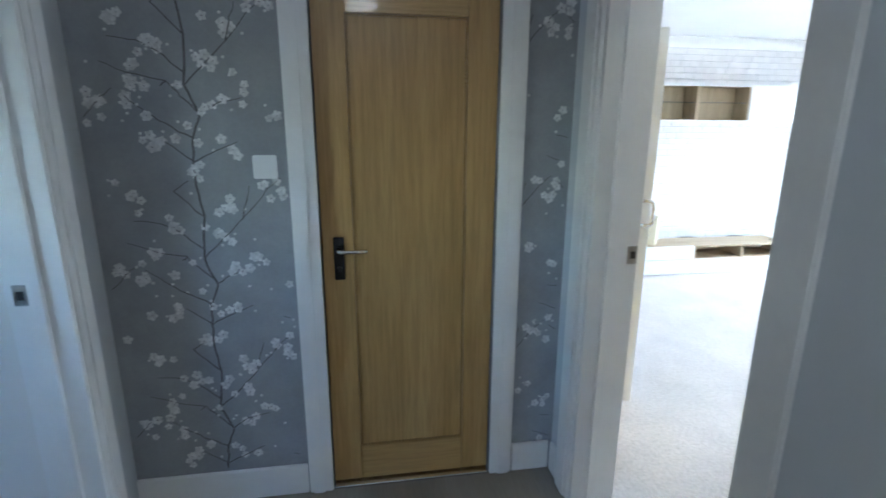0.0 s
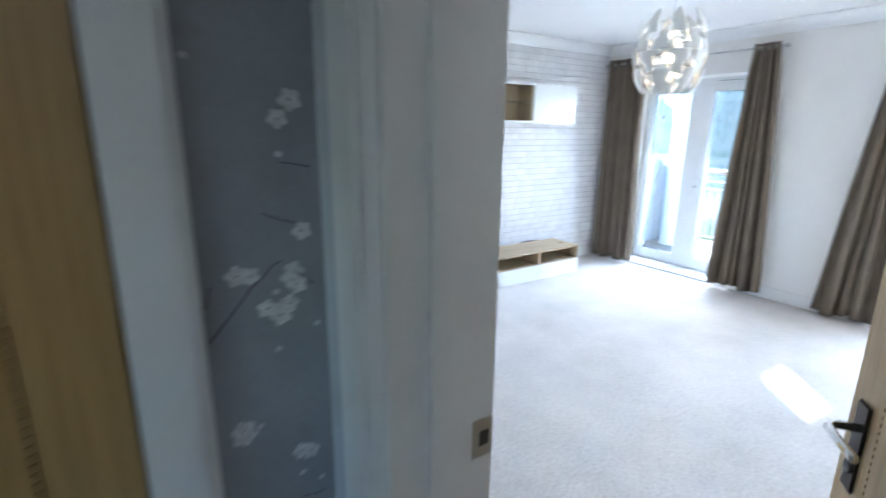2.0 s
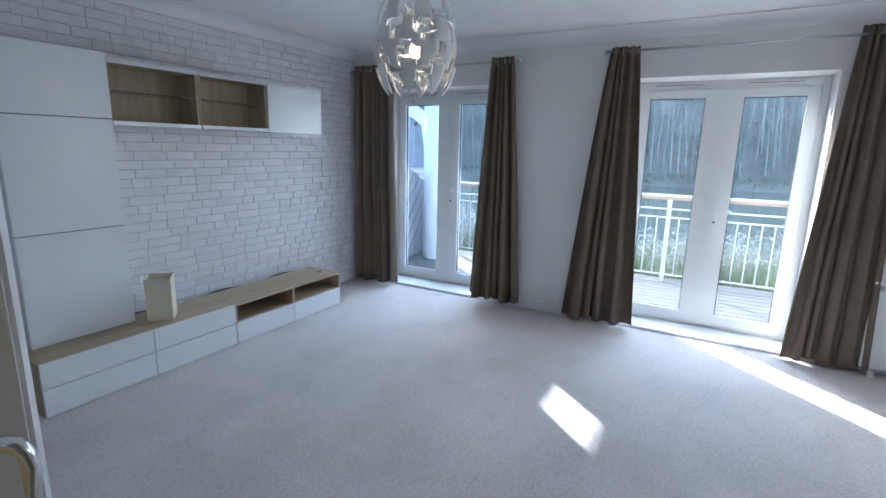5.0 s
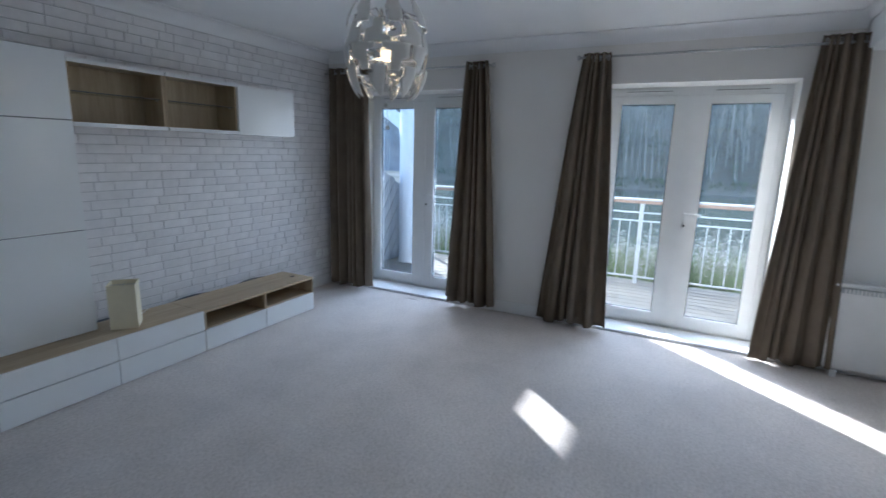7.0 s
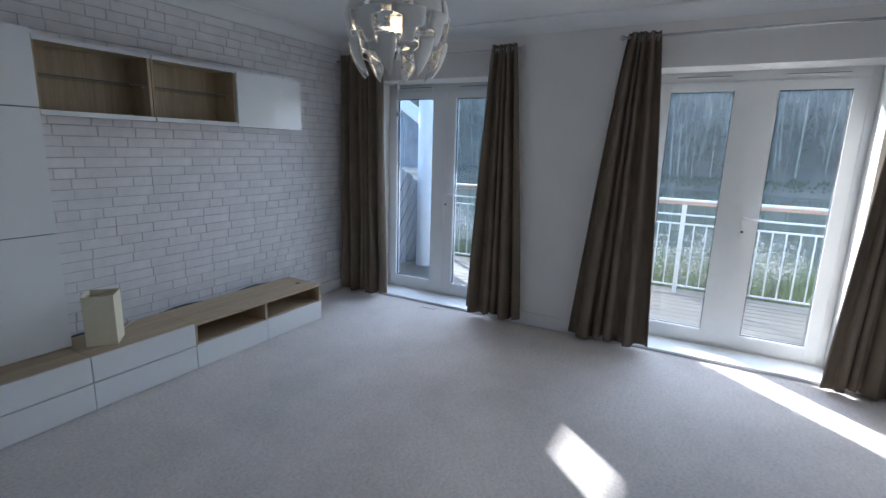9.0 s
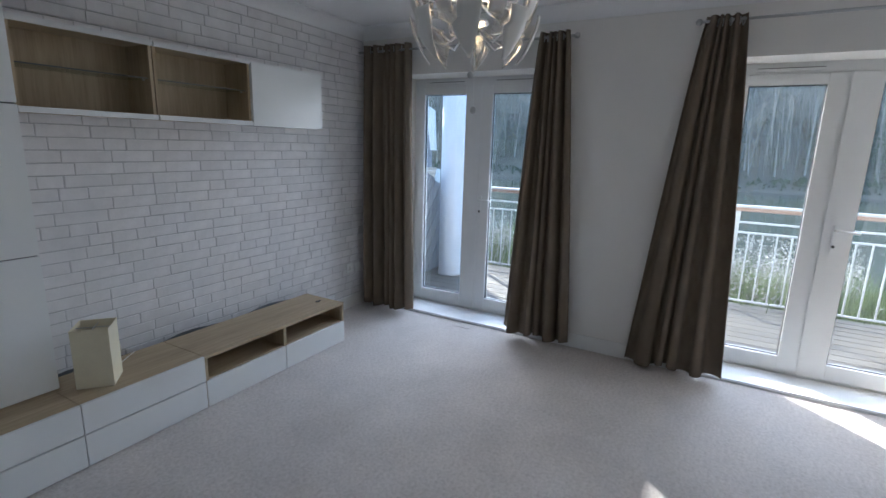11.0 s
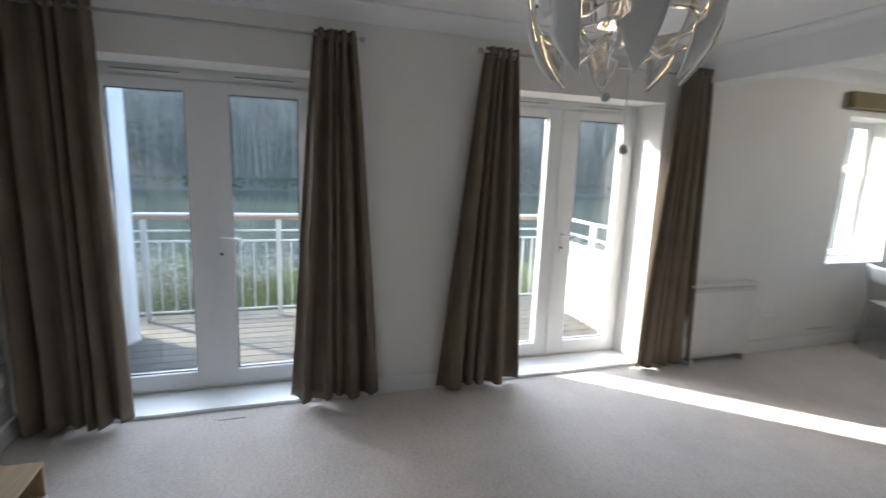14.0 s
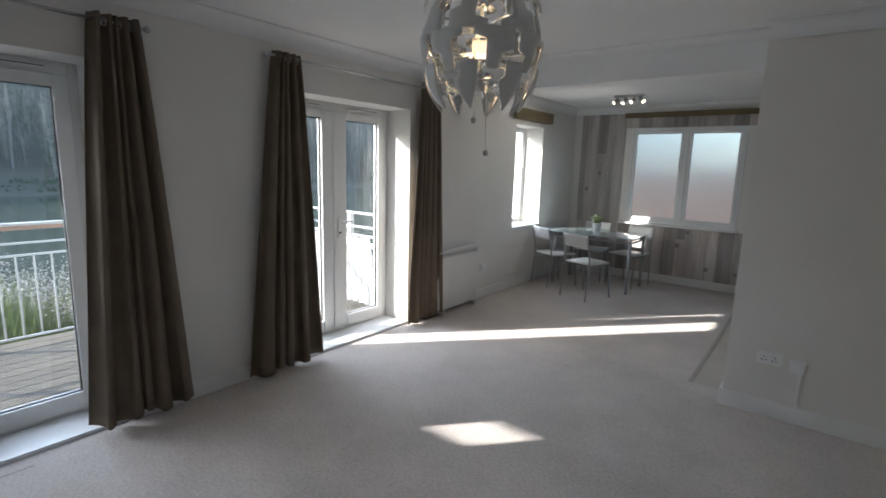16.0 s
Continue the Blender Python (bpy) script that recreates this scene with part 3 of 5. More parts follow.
# ---- curtains ----
def curtain(y_top, y_bot, z_top, z_bot, folds, seed, label, x0=6.535, rings=True):
    rnd = random.Random(seed)
    t = thing("curtain", (x0, sum(y_bot) / 2, 0), label, "curtain", "eyelet curtains")
    bm = bmesh.new()
    nu, nv = folds * 12, 30
    ph = [rnd.uniform(-0.6, 0.6) for _ in range(folds + 3)]
    grid = []
    for j in range(nv + 1):
        v = j / nv
        row = []
        ya = y_top[0] + (y_bot[0] - y_top[0]) * v ** 0.85
        yb = y_top[1] + (y_bot[1] - y_top[1]) * v ** 0.85
        for i in range(nu + 1):
            u = i / nu
            k = (u + 0.05 * math.sin(2 * math.pi * u * 1.3 + seed) + 0.025 * math.sin(2 * math.pi * u * 2.7 + 2 * seed)) * folds
            k = min(max(k, 0.0), folds + 0.99)
            w = ph[int(k)] * (1 - (k % 1)) + ph[int(k) + 1] * (k % 1)
            amp = (0.036 + 0.026 * w) * (0.8 + 0.35 * v)
            x = x0 + amp * math.sin(2 * math.pi * (k + 0.10 * w * v)) + 0.008 * math.sin(5 * v + 9 * u + seed) * v
            y = ya + (yb - ya) * (u + 0.018 * math.sin(4 * math.pi * k + seed) * (0.4 + 0.6 * v)) + 0.012 * math.sin(3 * v + seed) * v * (1 - v)
            z = z_top + (z_bot - z_top) * v + (0.018 * math.sin(2.3 * k + seed) * v ** 6)
            row.append(bm.verts.new((x, y, z)))
        grid.append(row)
    for a, b in zip(grid, grid[1:]):
        for i in range(nu):
            bm.faces.new((a[i], a[i + 1], b[i + 1], b[i]))
    ob = part("cloth", bm, CURT, t, "", True)
    sol = ob.modifiers.new("thickness", "SOLIDIFY")
    sol.thickness = 0.004
    if rings:
        for k in range(folds * 2 - 1):
            u = (k + 1) / (folds * 2)
            y = y_top[0] + (y_top[1] - y_top[0]) * u
            bm = bmesh.new()
            pts = [Vector((x0, y, z_top - 0.04)) + Vector((0.004 * (-1) ** k + 0.022 * math.cos(a) * 0.5, 0.006 * math.cos(a), 0.022 * math.sin(a))) for a in [2 * math.pi * q / 16 for q in range(17)]]
            tube(bm, pts, 0.004, 6, cap=False)
            part("eyelet", bm, STEEL, t, "metal eyelet ring", True)


curtain((6.58, 6.09), (6.59, 6.05), 2.365, 0.03, 6, 1, "taupe brown eyelet curtain against the brick wall")
curtain((4.98, 4.75), (5.14, 4.59), 2.350, 0.055, 5, 2, "taupe brown eyelet curtain flaring to the carpet")
curtain((3.905, 3.685), (4.16, 3.52), 2.360, 0.04, 5, 3, "wide-flaring taupe brown eyelet curtain")
curtain((2.31, 2.055), (2.445, 1.94), 2.385, 0.03, 5, 4, "taupe brown eyelet curtain beside the heater")


def curtain_rod(y0, y1, z, ends):
    x = 6.535
    t = thing("curtain_rod", (x, (y0 + y1) / 2, z), "thin steel curtain pole with round finials", "curtain rod", "curtain poles")
    part("pole", tubes([(x, y0, z), (x, y1, z)], r=0.009), STEEL, t, "", True)
    for y in ends:
        bm = bmesh.new()
        lift(bm, (x, y, z), 0.020)
        part("finial", bm, STEEL, t, "round steel finial", True)
    for y in (y0 + 0.10, y1 - 0.10):
        part("bracket", tubes([(x, y, z - 0.004), (XW - 0.001, y, z - 0.004)], r=0.006), STEEL, t)
        part("bracket_rose", turned([(0, 0), (0.02, 0), (0.02, 0.006), (0, 0.006)], (XW - 0.007, y, z - 0.004), 16, "x"), STEEL, t)


curtain_rod(4.70, 6.63, 2.315, (4.70,))
curtain_rod(1.95, 3.945, 2.33, (1.95, 3.945))


# ---- wall units along the brick wall ----
FX = [3.275, 3.905, 4.53]     # low unit joints
FRONT = 6.135
TOPZ = 0.322


def drawer_unit(x0, x1, label):
    t = thing("drawer_unit", ((x0 + x1) / 2, 6.33, 0), label, "cabinet", "low media units")
    part("carcass", boxes(((x0 + 0.001, FRONT + 0.02, 0.004), (x0 + 0.018, 6.53, TOPZ - 0.016)), ((x1 - 0.018, FRONT + 0.02, 0.004), (x1 - 0.001, 6.53, TOPZ - 0.016)), ((x0 + 0.018, FRONT + 0.02, 0.004), (x1 - 0.018, 6.53, 0.02)), ((x0 + 0.018, 6.515, 0.02), (x1 - 0.018, 6.53, TOPZ - 0.016)), bev=0.001), OAKV, t)
    slab("top", (x0 + 0.001, FRONT + 0.019, TOPZ - 0.016), (x1 - 0.001, 6.535, TOPZ), OAKU, t, "limed oak top", 0.001)
    # dark strip added behind the joint, standing in for its shade
    slab("gap_shade_strip", (x0 + 0.003, FRONT + 0.0185, 0.15), (x1 - 0.003, FRONT + 0.0195, 0.19), DARKGREY, t, "dark strip for the shade between the drawers", 0)
    for z0, z1 in ((0.006, 0.167), (0.173, TOPZ)):
        slab("drawer_front", (x0 + 0.002, FRONT, z0), (x1 - 0.002, FRONT + 0.018, z1), GLOSSW, t, "white high-gloss drawer front", 0.002)


drawer_unit(FX[0], FX[1], "white high-gloss two-drawer unit with oak sides on the carpet")
drawer_unit(FX[1], FX[2], "white high-gloss two-drawer unit with oak top beside the television bench")
x0, x1, xm = 4.532, 5.718, 5.125
tv = thing("television_bench", (5.13, 6.33, 0), "limed oak television bench with two open bays and white drawers", "tv bench", "low media units")
slab("top", (x0, FRONT + 0.004, TOPZ - 0.018), (x1, 6.535, TOPZ), OAKU, tv, "limed oak top", 0.001)
slab("back", (x0 + 0.016, 6.515, 0.02), (x1 - 0.016, 6.53, TOPZ - 0.018), OAKU, tv)
for a, b in ((x0, x0 + 0.016), (xm - 0.012, xm + 0.012), (x1 - 0.016, x1)):
    slab("upright", (a, FRONT + 0.005 if a != xm - 0.012 else FRONT + 0.006, 0.172 if a == xm - 0.012 else 0.004), (b, 6.514, TOPZ - 0.018), OAKV, tv, bev=0.001)
for a, b in ((x0 + 0.016, xm - 0.012), (xm + 0.012, x1 - 0.016)):
    slab("shelf", (a, FRONT + 0.022, 0.160), (b, 6.514, 0.176), OAKU, tv, bev=0.001)
for a, b in ((x0 + 0.001, xm - 0.002), (xm + 0.002, x1 - 0.001)):
    slab("drawer_front", (a, FRONT, 0.006), (b, FRONT + 0.018, 0.170), GLOSSW, tv, "white high-gloss drawer front", 0.002)
slab("cable_slot", (5.60, 6.30, TOPZ - 0.004), (5.645, 6.325, TOPZ + 0.003), DARK, tv, "black cable cover", 0.002)

x0, x1 = 3.345, 3.93
tall = thing("tall_cabinet", (3.64, 6.5, TOPZ), "tall white high-gloss cabinet standing on the low units", "cabinet")
slab("carcass", (x0 + 0.002, 6.410, TOPZ + 0.0005), (x1 - 0.002, YB - 0.013, 2.057), GLOSSW, tall, bev=0.002)
# dark strip behind the door joints paints in their shade
slab("gap_shade_strip", (x0 + 0.004, 6.4078, 0.95), (x1 - 0.004, 6.4095, 1.70), DARKGREY, tall, "dark strip for the shade between the doors", 0)
for z0, z1 in ((TOPZ + 0.004, 0.989), (0.995, 1.664), (1.670, 2.062)):
    slab("door", (x0, 6.39, z0), (x1, 6.407, z1), GLOSSW, tall, "white high-gloss cabinet door", 0.002)


def open_cabinet(x0, x1, label):
    t = thing("wall_cabinet", ((x0 + x1) / 2, 6.52, 1.63), label, "wall cabinet", "wall cabinets")
    z0, z1, yf, yb = 1.636, 2.032, 6.40, YB - 0.013
    slab("back", (x0 + 0.016, yb - 0.012, z0 + 0.016), (x1 - 0.016, yb, z1 - 0.016), OAKV, t, "limed oak back panel", 0)
    for a in (x0 + 0.001, x1 - 0.017):
        slab("side", (a, yf + 0.012, z0), (a + 0.016, yb, z1), OAKV, t, bev=0.001)
    slab("base", (x0 + 0.017, yf + 0.012, z0), (x1 - 0.017, yb, z0 + 0.016), OAKU, t, bev=0.001)
    slab("top", (x0 + 0.017, yf + 0.012, z1 - 0.016), (x1 - 0.017, yb, z1), OAKU, t, bev=0.001)
    for z in (z0 - 0.004, z1 - 0.022):
        slab("rail", (x0 + 0.002, yf - 0.006, z), (x1 - 0.002, yf + 0.011, z + 0.027), ALU, t, "white aluminium sliding rail", 0.002)
        slab("rail_lip", (x0 + 0.003, yf - 0.010, z + 0.010), (x1 - 0.003, yf - 0.0065, z + 0.016), ALU, t, bev=0.001)
    slab("glass_shelf", (x0 + 0.018, yf + 0.035, 1.842), (x1 - 0.018, yb - 0.014, 1.848), SHELFG, t, "clear glass shelf", 0)
    slab("shelf_edge", (x0 + 0.018, yf + 0.031, 1.842), (x1 - 0.018, yf + 0.0345, 1.848), DARKGREY, t, "dark glass edge", 0)
    for x in (x0 + 0.022, x1 - 0.022):
        part("shelf_pin", tubes([(x - 0.005, yf + 0.07, 1.838), (x + 0.005, yf + 0.07, 1.838)], r=0.004), STEEL, t)


open_cabinet(3.932, 4.548, "open limed oak wall cabinet with glass shelf")
open_cabinet(4.552, 5.168, "open limed oak wall cabinet beside the white door")
gl = thing("wall_cabinet", (5.49, 6.52, 1.63), "closed wall cabinet with white high-gloss door", "wall cabinet", "wall cabinets")
slab("carcass", (5.172, 6.413, 1.632), (5.798, YB - 0.013, 2.026), GLOSSW, gl, bev=0.002)
slab("door", (5.169, 6.393, 1.630), (5.80, 6.412, 2.029), GLOSSW, gl, "white high-gloss door", 0.002)

# paper lamp shade on the low unit
bx = thing("lamp_shade", (4.09, 6.33, TOPZ), "cream paper box lamp shade lying unused on the unit", "lamp shade")
m = pose(4.078, 6.32, TOPZ, 0, 0, -40)
w, hh = 0.080, 0.30
for k in range(4):
    mk = m @ pose(0, 0, 0, 0, 0, 90 * k)
    slab("side", (-w, -w, 0.001), (w - 0.003, -w + 0.003, hh), PAPERW, bx, bev=0.0008, m=mk)
    slab("rim", (-w - 0.001, -w - 0.0015, hh - 0.006), (w - 0.003, -w - 0.0002, hh + 0.002), PAPERW, bx, bev=0.0004, m=mk)
part("wire", tubes([m @ Vector((-w + 0.004, 0, hh - 0.012)), m @ Vector((w - 0.004, 0, hh - 0.012))], [m @ Vector((0, -w + 0.004, hh - 0.013)), m @ Vector((0, w - 0.004, hh - 0.013))], r=0.0018, n=6), STEEL, bx, "wire spider")
cb = thing("cable", (4.2, 6.40, TOPZ), "thin white lamp cable trailing over the unit", "cable")
bm = bmesh.new()
tube(bm, [(4.155, 6.30, TOPZ + 0.25), (4.185, 6.33, TOPZ + 0.20), (4.215, 6.37, TOPZ + 0.10), (4.20, 6.40, TOPZ + 0.02), (4.24, 6.44, TOPZ + 0.004), (4.32, 6.50, TOPZ + 0.004), (4.36, 6.53, TOPZ + 0.004)], 0.0022, 6)
part("wire", bm, PLASTW, cb, "", True)
cg = thing("cable", (4.8, 6.57, TOPZ - 0.02), "grey cable bundle behind the low units", "cable")
bm = bmesh.new()
tube(bm, [(3.95 + k * 0.09, 6.575 + 0.008 * math.sin(k * 1.7), 0.30 + 0.012 * math.sin(k * 0.9)) for k in range(20)], 0.012, 8)
part("sleeve", bm, DARKGREY, cg, "", True)


def socket_plate(at, out, wide, label, switches=2):
    """A white wall plate; at: its centre on the wall, out: away from it."""
    at, out = Vector(at), Vector(out)
    side = out.cross(Vector((0, 0, 1))).normalized()
    m = Matrix((side, out, Vector((0, 0, 1)))).transposed().to_4x4()
    m.translation = at
    t = thing("socket", at, label, "socket")
    slab("plate", (-wide / 2, 0.0, -0.043), (wide / 2, 0.010, 0.043), PLASTW, t, bev=0.003, m=m)
    n = 2 if wide > 0.1 else 1
    for k in range(n):
        cx = (k - (n - 1) / 2) * 0.06
        for dx, dz in ((0, 0.008), (-0.011, -0.014), (0.011, -0.014)):
            if switches == 2:
                slab("pin_hole", (cx + dx - 0.003, 0.0095, dz - 0.004), (cx + dx + 0.003, 0.0108, dz + 0.004), DARK, t, bev=0, m=m)
        slab("rocker", (cx - 0.006, 0.0098, 0.020), (cx + 0.006, 0.014, 0.036), PLASTW, t, bev=0.002, m=m)
    return t


socket_plate((6.62, 0.98, 0.385), (-1, 0, 0), 0.146, "white double wall socket beside the heater")
socket_plate((6.37, YB - 0.013, 0.385), (0, -1, 0), 0.086, "white socket on the brick wall")
socket_plate((6.49, YB - 0.013, 0.375), (0, -1, 0), 0.086, "white aerial plate on the brick wall", 1)
socket_plate((-0.30, 3.30, 1.42), (0, -1, 0), 0.086, "white light switch in the room across the hall", 1)
socket_plate((3.555, YN, 0.405), (0, 1, 0), 0.146, "white double socket on the wall end")
socket_plate((3.40, YN, 0.385), (0, 1, 0), 0.086, "white aerial plate above the trunking", 1)
trk = thing("cable_trunking", (3.39, YN + 0.008, 0.12), "thin white cable trunking down the wall", "trunking")
slab("channel", (3.372, YN, 0.116), (3.388, YN + 0.012, 0.341), PLASTW, trk, bev=0.002)
fv = thing("floor_vent", (6.53, 5.49, 0), "carpet-covered floor access flap", "floor flap")
slab("flap", (6.49, 5.42, -0.003), (6.57, 5.58, 0.004), CARPET, fv, bev=0.002)
sw = thing("light_switch", (0.62, 3.36, 1.40), "blank white square wall plate on the wallpaper", "wall plate")
slab("plate", (0.575, 3.349, 1.362), (0.661, 3.36, 1.448), PLASTW, sw, bev=0.004)
slab("rim", (0.588, 3.3475, 1.375), (0.648, 3.3492, 1.435), PLASTW, sw, bev=0.0006)

# storage heater
ht = thing("storage_heater", (6.56, 1.65, 0), "white storage heater on short feet under the wall", "heater")
slab("body", (6.515, 1.265, 0.055), (6.612, 1.985, 0.675), HEATER, ht, bev=0.008)
slab("top_cap", (6.50, 1.250, 0.675), (6.615, 1.99, 0.700), HEATER, ht, bev=0.006)
slab("grille", (6.5085, 1.29, 0.630), (6.5145, 1.965, 0.667), GREYM, ht, "slotted grey grille", 0.001)
bm = bmesh.new()
for k in range(29):
    box(bm, (6.505, 1.295 + k * 0.0225, 0.632), (6.5095, 1.306 + k * 0.0225, 0.665))
part("slats", bm, HEATER, ht, "white grille slats")
for y in (1.34, 1.92):
    slab("foot", (6.485, y - 0.02, 0.0), (6.61, y + 0.02, 0.054), HEATER, ht, bev=0.004)


# ---- pendant lamp ----
def pendant(c):
    c = Vector(c)
    t = thing("pendant_lamp", (c.x, c.y, c.z - 0.25), "white and chrome exploding-sphere pendant lamp, lit", "pendant lamp")
    part("cord", tubes([(c.x, c.y, c.z + 0.02), (c.x, c.y, HC - 0.03)], r=0.004, n=8), PLASTW, t)
    part("ceiling_rose", turned([(0, 0), (0.05, 0), (0.045, 0.03), (0.012, 0.05), (0, 0.05)][::-1], (c.x, c.y, HC - 0.05), 24), PLASTW, t, "", True)
    part("stem", tubes([(c.x, c.y, c.z - 0.16), (c.x, c.y, c.z + 0.2)], r=0.007), CHROME, t, "chrome centre rod", True)
    part("bulb", turned([(0, -0.055), (0.018, -0.05), (0.030, -0.03), (0.032, -0.01), (0.022, 0.02), (0.014, 0.045), (0, 0.05)], c + Vector((0, 0, 0.0)), 20), WARM, t, "lit warm bulb", True)
    for z, r in ((0.11, 0.05), (-0.11, 0.05), (0.0, 0.055)):
        part("hub", turned([(0.008, -0.006), (r, -0.004), (r, 0.004), (0.008, 0.006)], c + Vector((0, 0, z)), 24), CHROME, t)
    tiers = ((8, 0.226, 25, 60, 0.0, 0.11), (8, 0.205, 0, 33, 0.5, 0.03), (8, 0.208, -33, 1, 0.0, -0.03), (8, 0.226, -59, -25, 0.5, -0.11))
    for ti, (n, R, e0, e1, turn, hz) in enumerate(tiers):
        for k in range(n):
            az = 2 * math.pi * (k + turn) / n
            rot = pose(c.x, c.y, c.z, 0, 0, math.degrees(az))
            bm = bmesh.new()
            rows = []
            for j in range(11):
                v = j / 10
                e = radians(e0 + (e1 - e0) * v)
                if ti in (1, 2):
                    q = v if ti == 1 else 1 - v
                    left, right = radians(19.0 if q < 0.55 else 9.0), radians(17.0 if q < 0.30 else 6.0)
                    if k % 2:
                        left, right = right, left
                    out = R + 0.006 * (k % 2)
                else:
                    q = v if ti == 0 else 1 - v
                    w = 13.0 * max(0.10, 1 - q ** 2.6)
                    left, right = radians(w * (1.25 if q > 0.32 else 0.75)), radians(w * (0.75 if q < 0.72 else 0.95))
                    out = R + 0.045 * q
                row = []
                for s in range(5):
                    a = -left + (left + right) * s / 4
                    row.append(bm.verts.new(rot @ Vector((out * math.cos(e) * math.cos(a), out * math.cos(e) * math.sin(a), out * math.sin(e) * 1.02))))
                rows.append(row)
            for a, b in zip(rows, rows[1:]):
                for s in range(4):
                    bm.faces.new((a[s], a[s + 1], b[s + 1], b[s]))
            bmesh.ops.recalc_face_normals(bm, faces=bm.faces)
            inner = bm.copy()
            for v in inner.verts:
                v.co = c + (v.co - c) * 0.982
            for b2, nm, mt, lb in ((bm, "petal", PETALW, "white petal"), (inner, "petal_lining", CHROME, "chrome lining")):
                ob = part(nm, b2, mt, t, lb, True)
                so = ob.modifiers.new("thickness", "SOLIDIFY")
                so.thickness = 0.0022
            ea = radians((e0 + e1) / 2)
            tip = rot @ Vector((R * 0.97 * math.cos(ea), 0, R * 0.97 * math.sin(ea)))
            hub = c + Vector((0, 0, hz)) + (tip - c) * 0.16
            bend = (tip + hub) / 2 + Vector((0, 0, hz * 0.35))
            part("arm", tubes([hub, hub * 0.6 + bend * 0.4, bend, bend * 0.5 + tip * 0.5, tip], r=0.0042, n=6), CHROME, t, "", True)
    for dx, z in ((0.010, 0.285), (-0.018, 0.40)):
        p = c + Vector((dx, dx, -0.16))
        q = c + Vector((dx * 1.3, dx * 1.2, -z + 0.02))
        part("pull_cord", tubes([p, q], r=0.0012, n=5), PLASTW, t)
        part("pull_ball", turned([(0, -0.011), (0.008, -0.008), (0.011, 0), (0.008, 0.008), (0.003, 0.012), (0, 0.012)], q, 14), STEEL, t, "metal pull ball", True)
    lamp = new("pendant_bulb_light", bpy.data.lights.new("pendant_bulb_light", "POINT"))
    lamp.data.energy, lamp.data.color, lamp.data.shadow_soft_size = 0.12, (1.0, 0.74, 0.42), 0.035
    lamp.location = c + Vector((0, 0, -0.075))


PETALW = mat("white_lamp_plastic", (0.82, 0.81, 0.78), 0.45, var=0.03, bumps=0.02)
pendant((4.43, 4.455, 2.035))


# hall ceiling lamp
hl = thing("ceiling_lamp", (1.0, 1.0, HC - 0.09), "white glass flush ceiling lamp, lit", "ceiling lamp")
part("base", turned([(0, 0), (0.13, 0), (0.13, 0.02), (0, 0.02)], (1.0, 1.0, HC - 0.0205), 28), PLASTW, hl)
part("shade", turned([(0, 0), (0.06, 0.008), (0.105, 0.03), (0.12, 0.06), (0.12, 0.068), (0, 0.068)], (1.0, 1.0, HC - 0.089), 28), emit_mat("lit_opal_glass", (1.0, 0.96, 0.92), 1.05), hl, "glowing opal glass shade", True)


# ---- dining end ----
def chair_thing():
    t = thing("dining_chair", (0, 0, 0), "white-seated stacking chair with grey steel frame", "chair", "chairs round the table")
    bm = boxes(((-0.20, -0.21, 0.445), (0.20, 0.20, 0.462)), bev=0.008)
    part("seat", bm, PLASTW, t, "white moulded seat", True)
    bm = bmesh.new()
    rows = []
    for j in range(6):
        z = 0.66 + 0.16 * j / 5
        rows.append([bm.verts.new((-0.185 + 0.37 * i / 10, -0.235 - 0.045 * j / 5 - 0.03 * math.sin(math.pi * i / 10), z)) for i in range(11)])
    for a, b in zip(rows, rows[1:]):
        for i in range(10):
            bm.faces.new((a[i], a[i + 1], b[i + 1], b[i]))
    ob = part("backrest", bm, PLASTW, t, "curved white backrest", True)
    so = ob.modifiers.new("thickness", "SOLIDIFY")
    so.thickness = 0.010
    for s in (-1, 1):
        part("back_leg", tubes([(s * 0.20, -0.25, 0.0), (s * 0.195, -0.205, 0.43), (s * 0.19, -0.215, 0.55), (s * 0.185, -0.275, 0.80)], r=0.010, n=8), GREYM, t, "grey steel leg", True)
        part("front_leg", tubes([(s * 0.205, 0.22, 0.0), (s * 0.195, 0.185, 0.42), (s * 0.19, 0.165, 0.438), (s * 0.19, -0.20, 0.436)], r=0.010, n=8), GREYM, t, "grey steel leg", True)
    part("seat_rail", tubes([(-0.19, 0.14, 0.434), (0.19, 0.14, 0.434)], [(-0.19, -0.16, 0.434), (0.19, -0.16, 0.434)], r=0.008, n=8), GREYM, t, "", True)
    return t


c0 = chair_thing()
c0.matrix_basis = pose(5.66, 0.03, 0, 0, 0, 163)
copy_thing(c0, pose(6.25, -0.30, 0, 0, 0, 150))
copy_thing(c0, pose(5.47, -1.02, 0, 0, 0, -14))
copy_thing(c0, pose(6.02, -1.05, 0, 0, 0, 6))

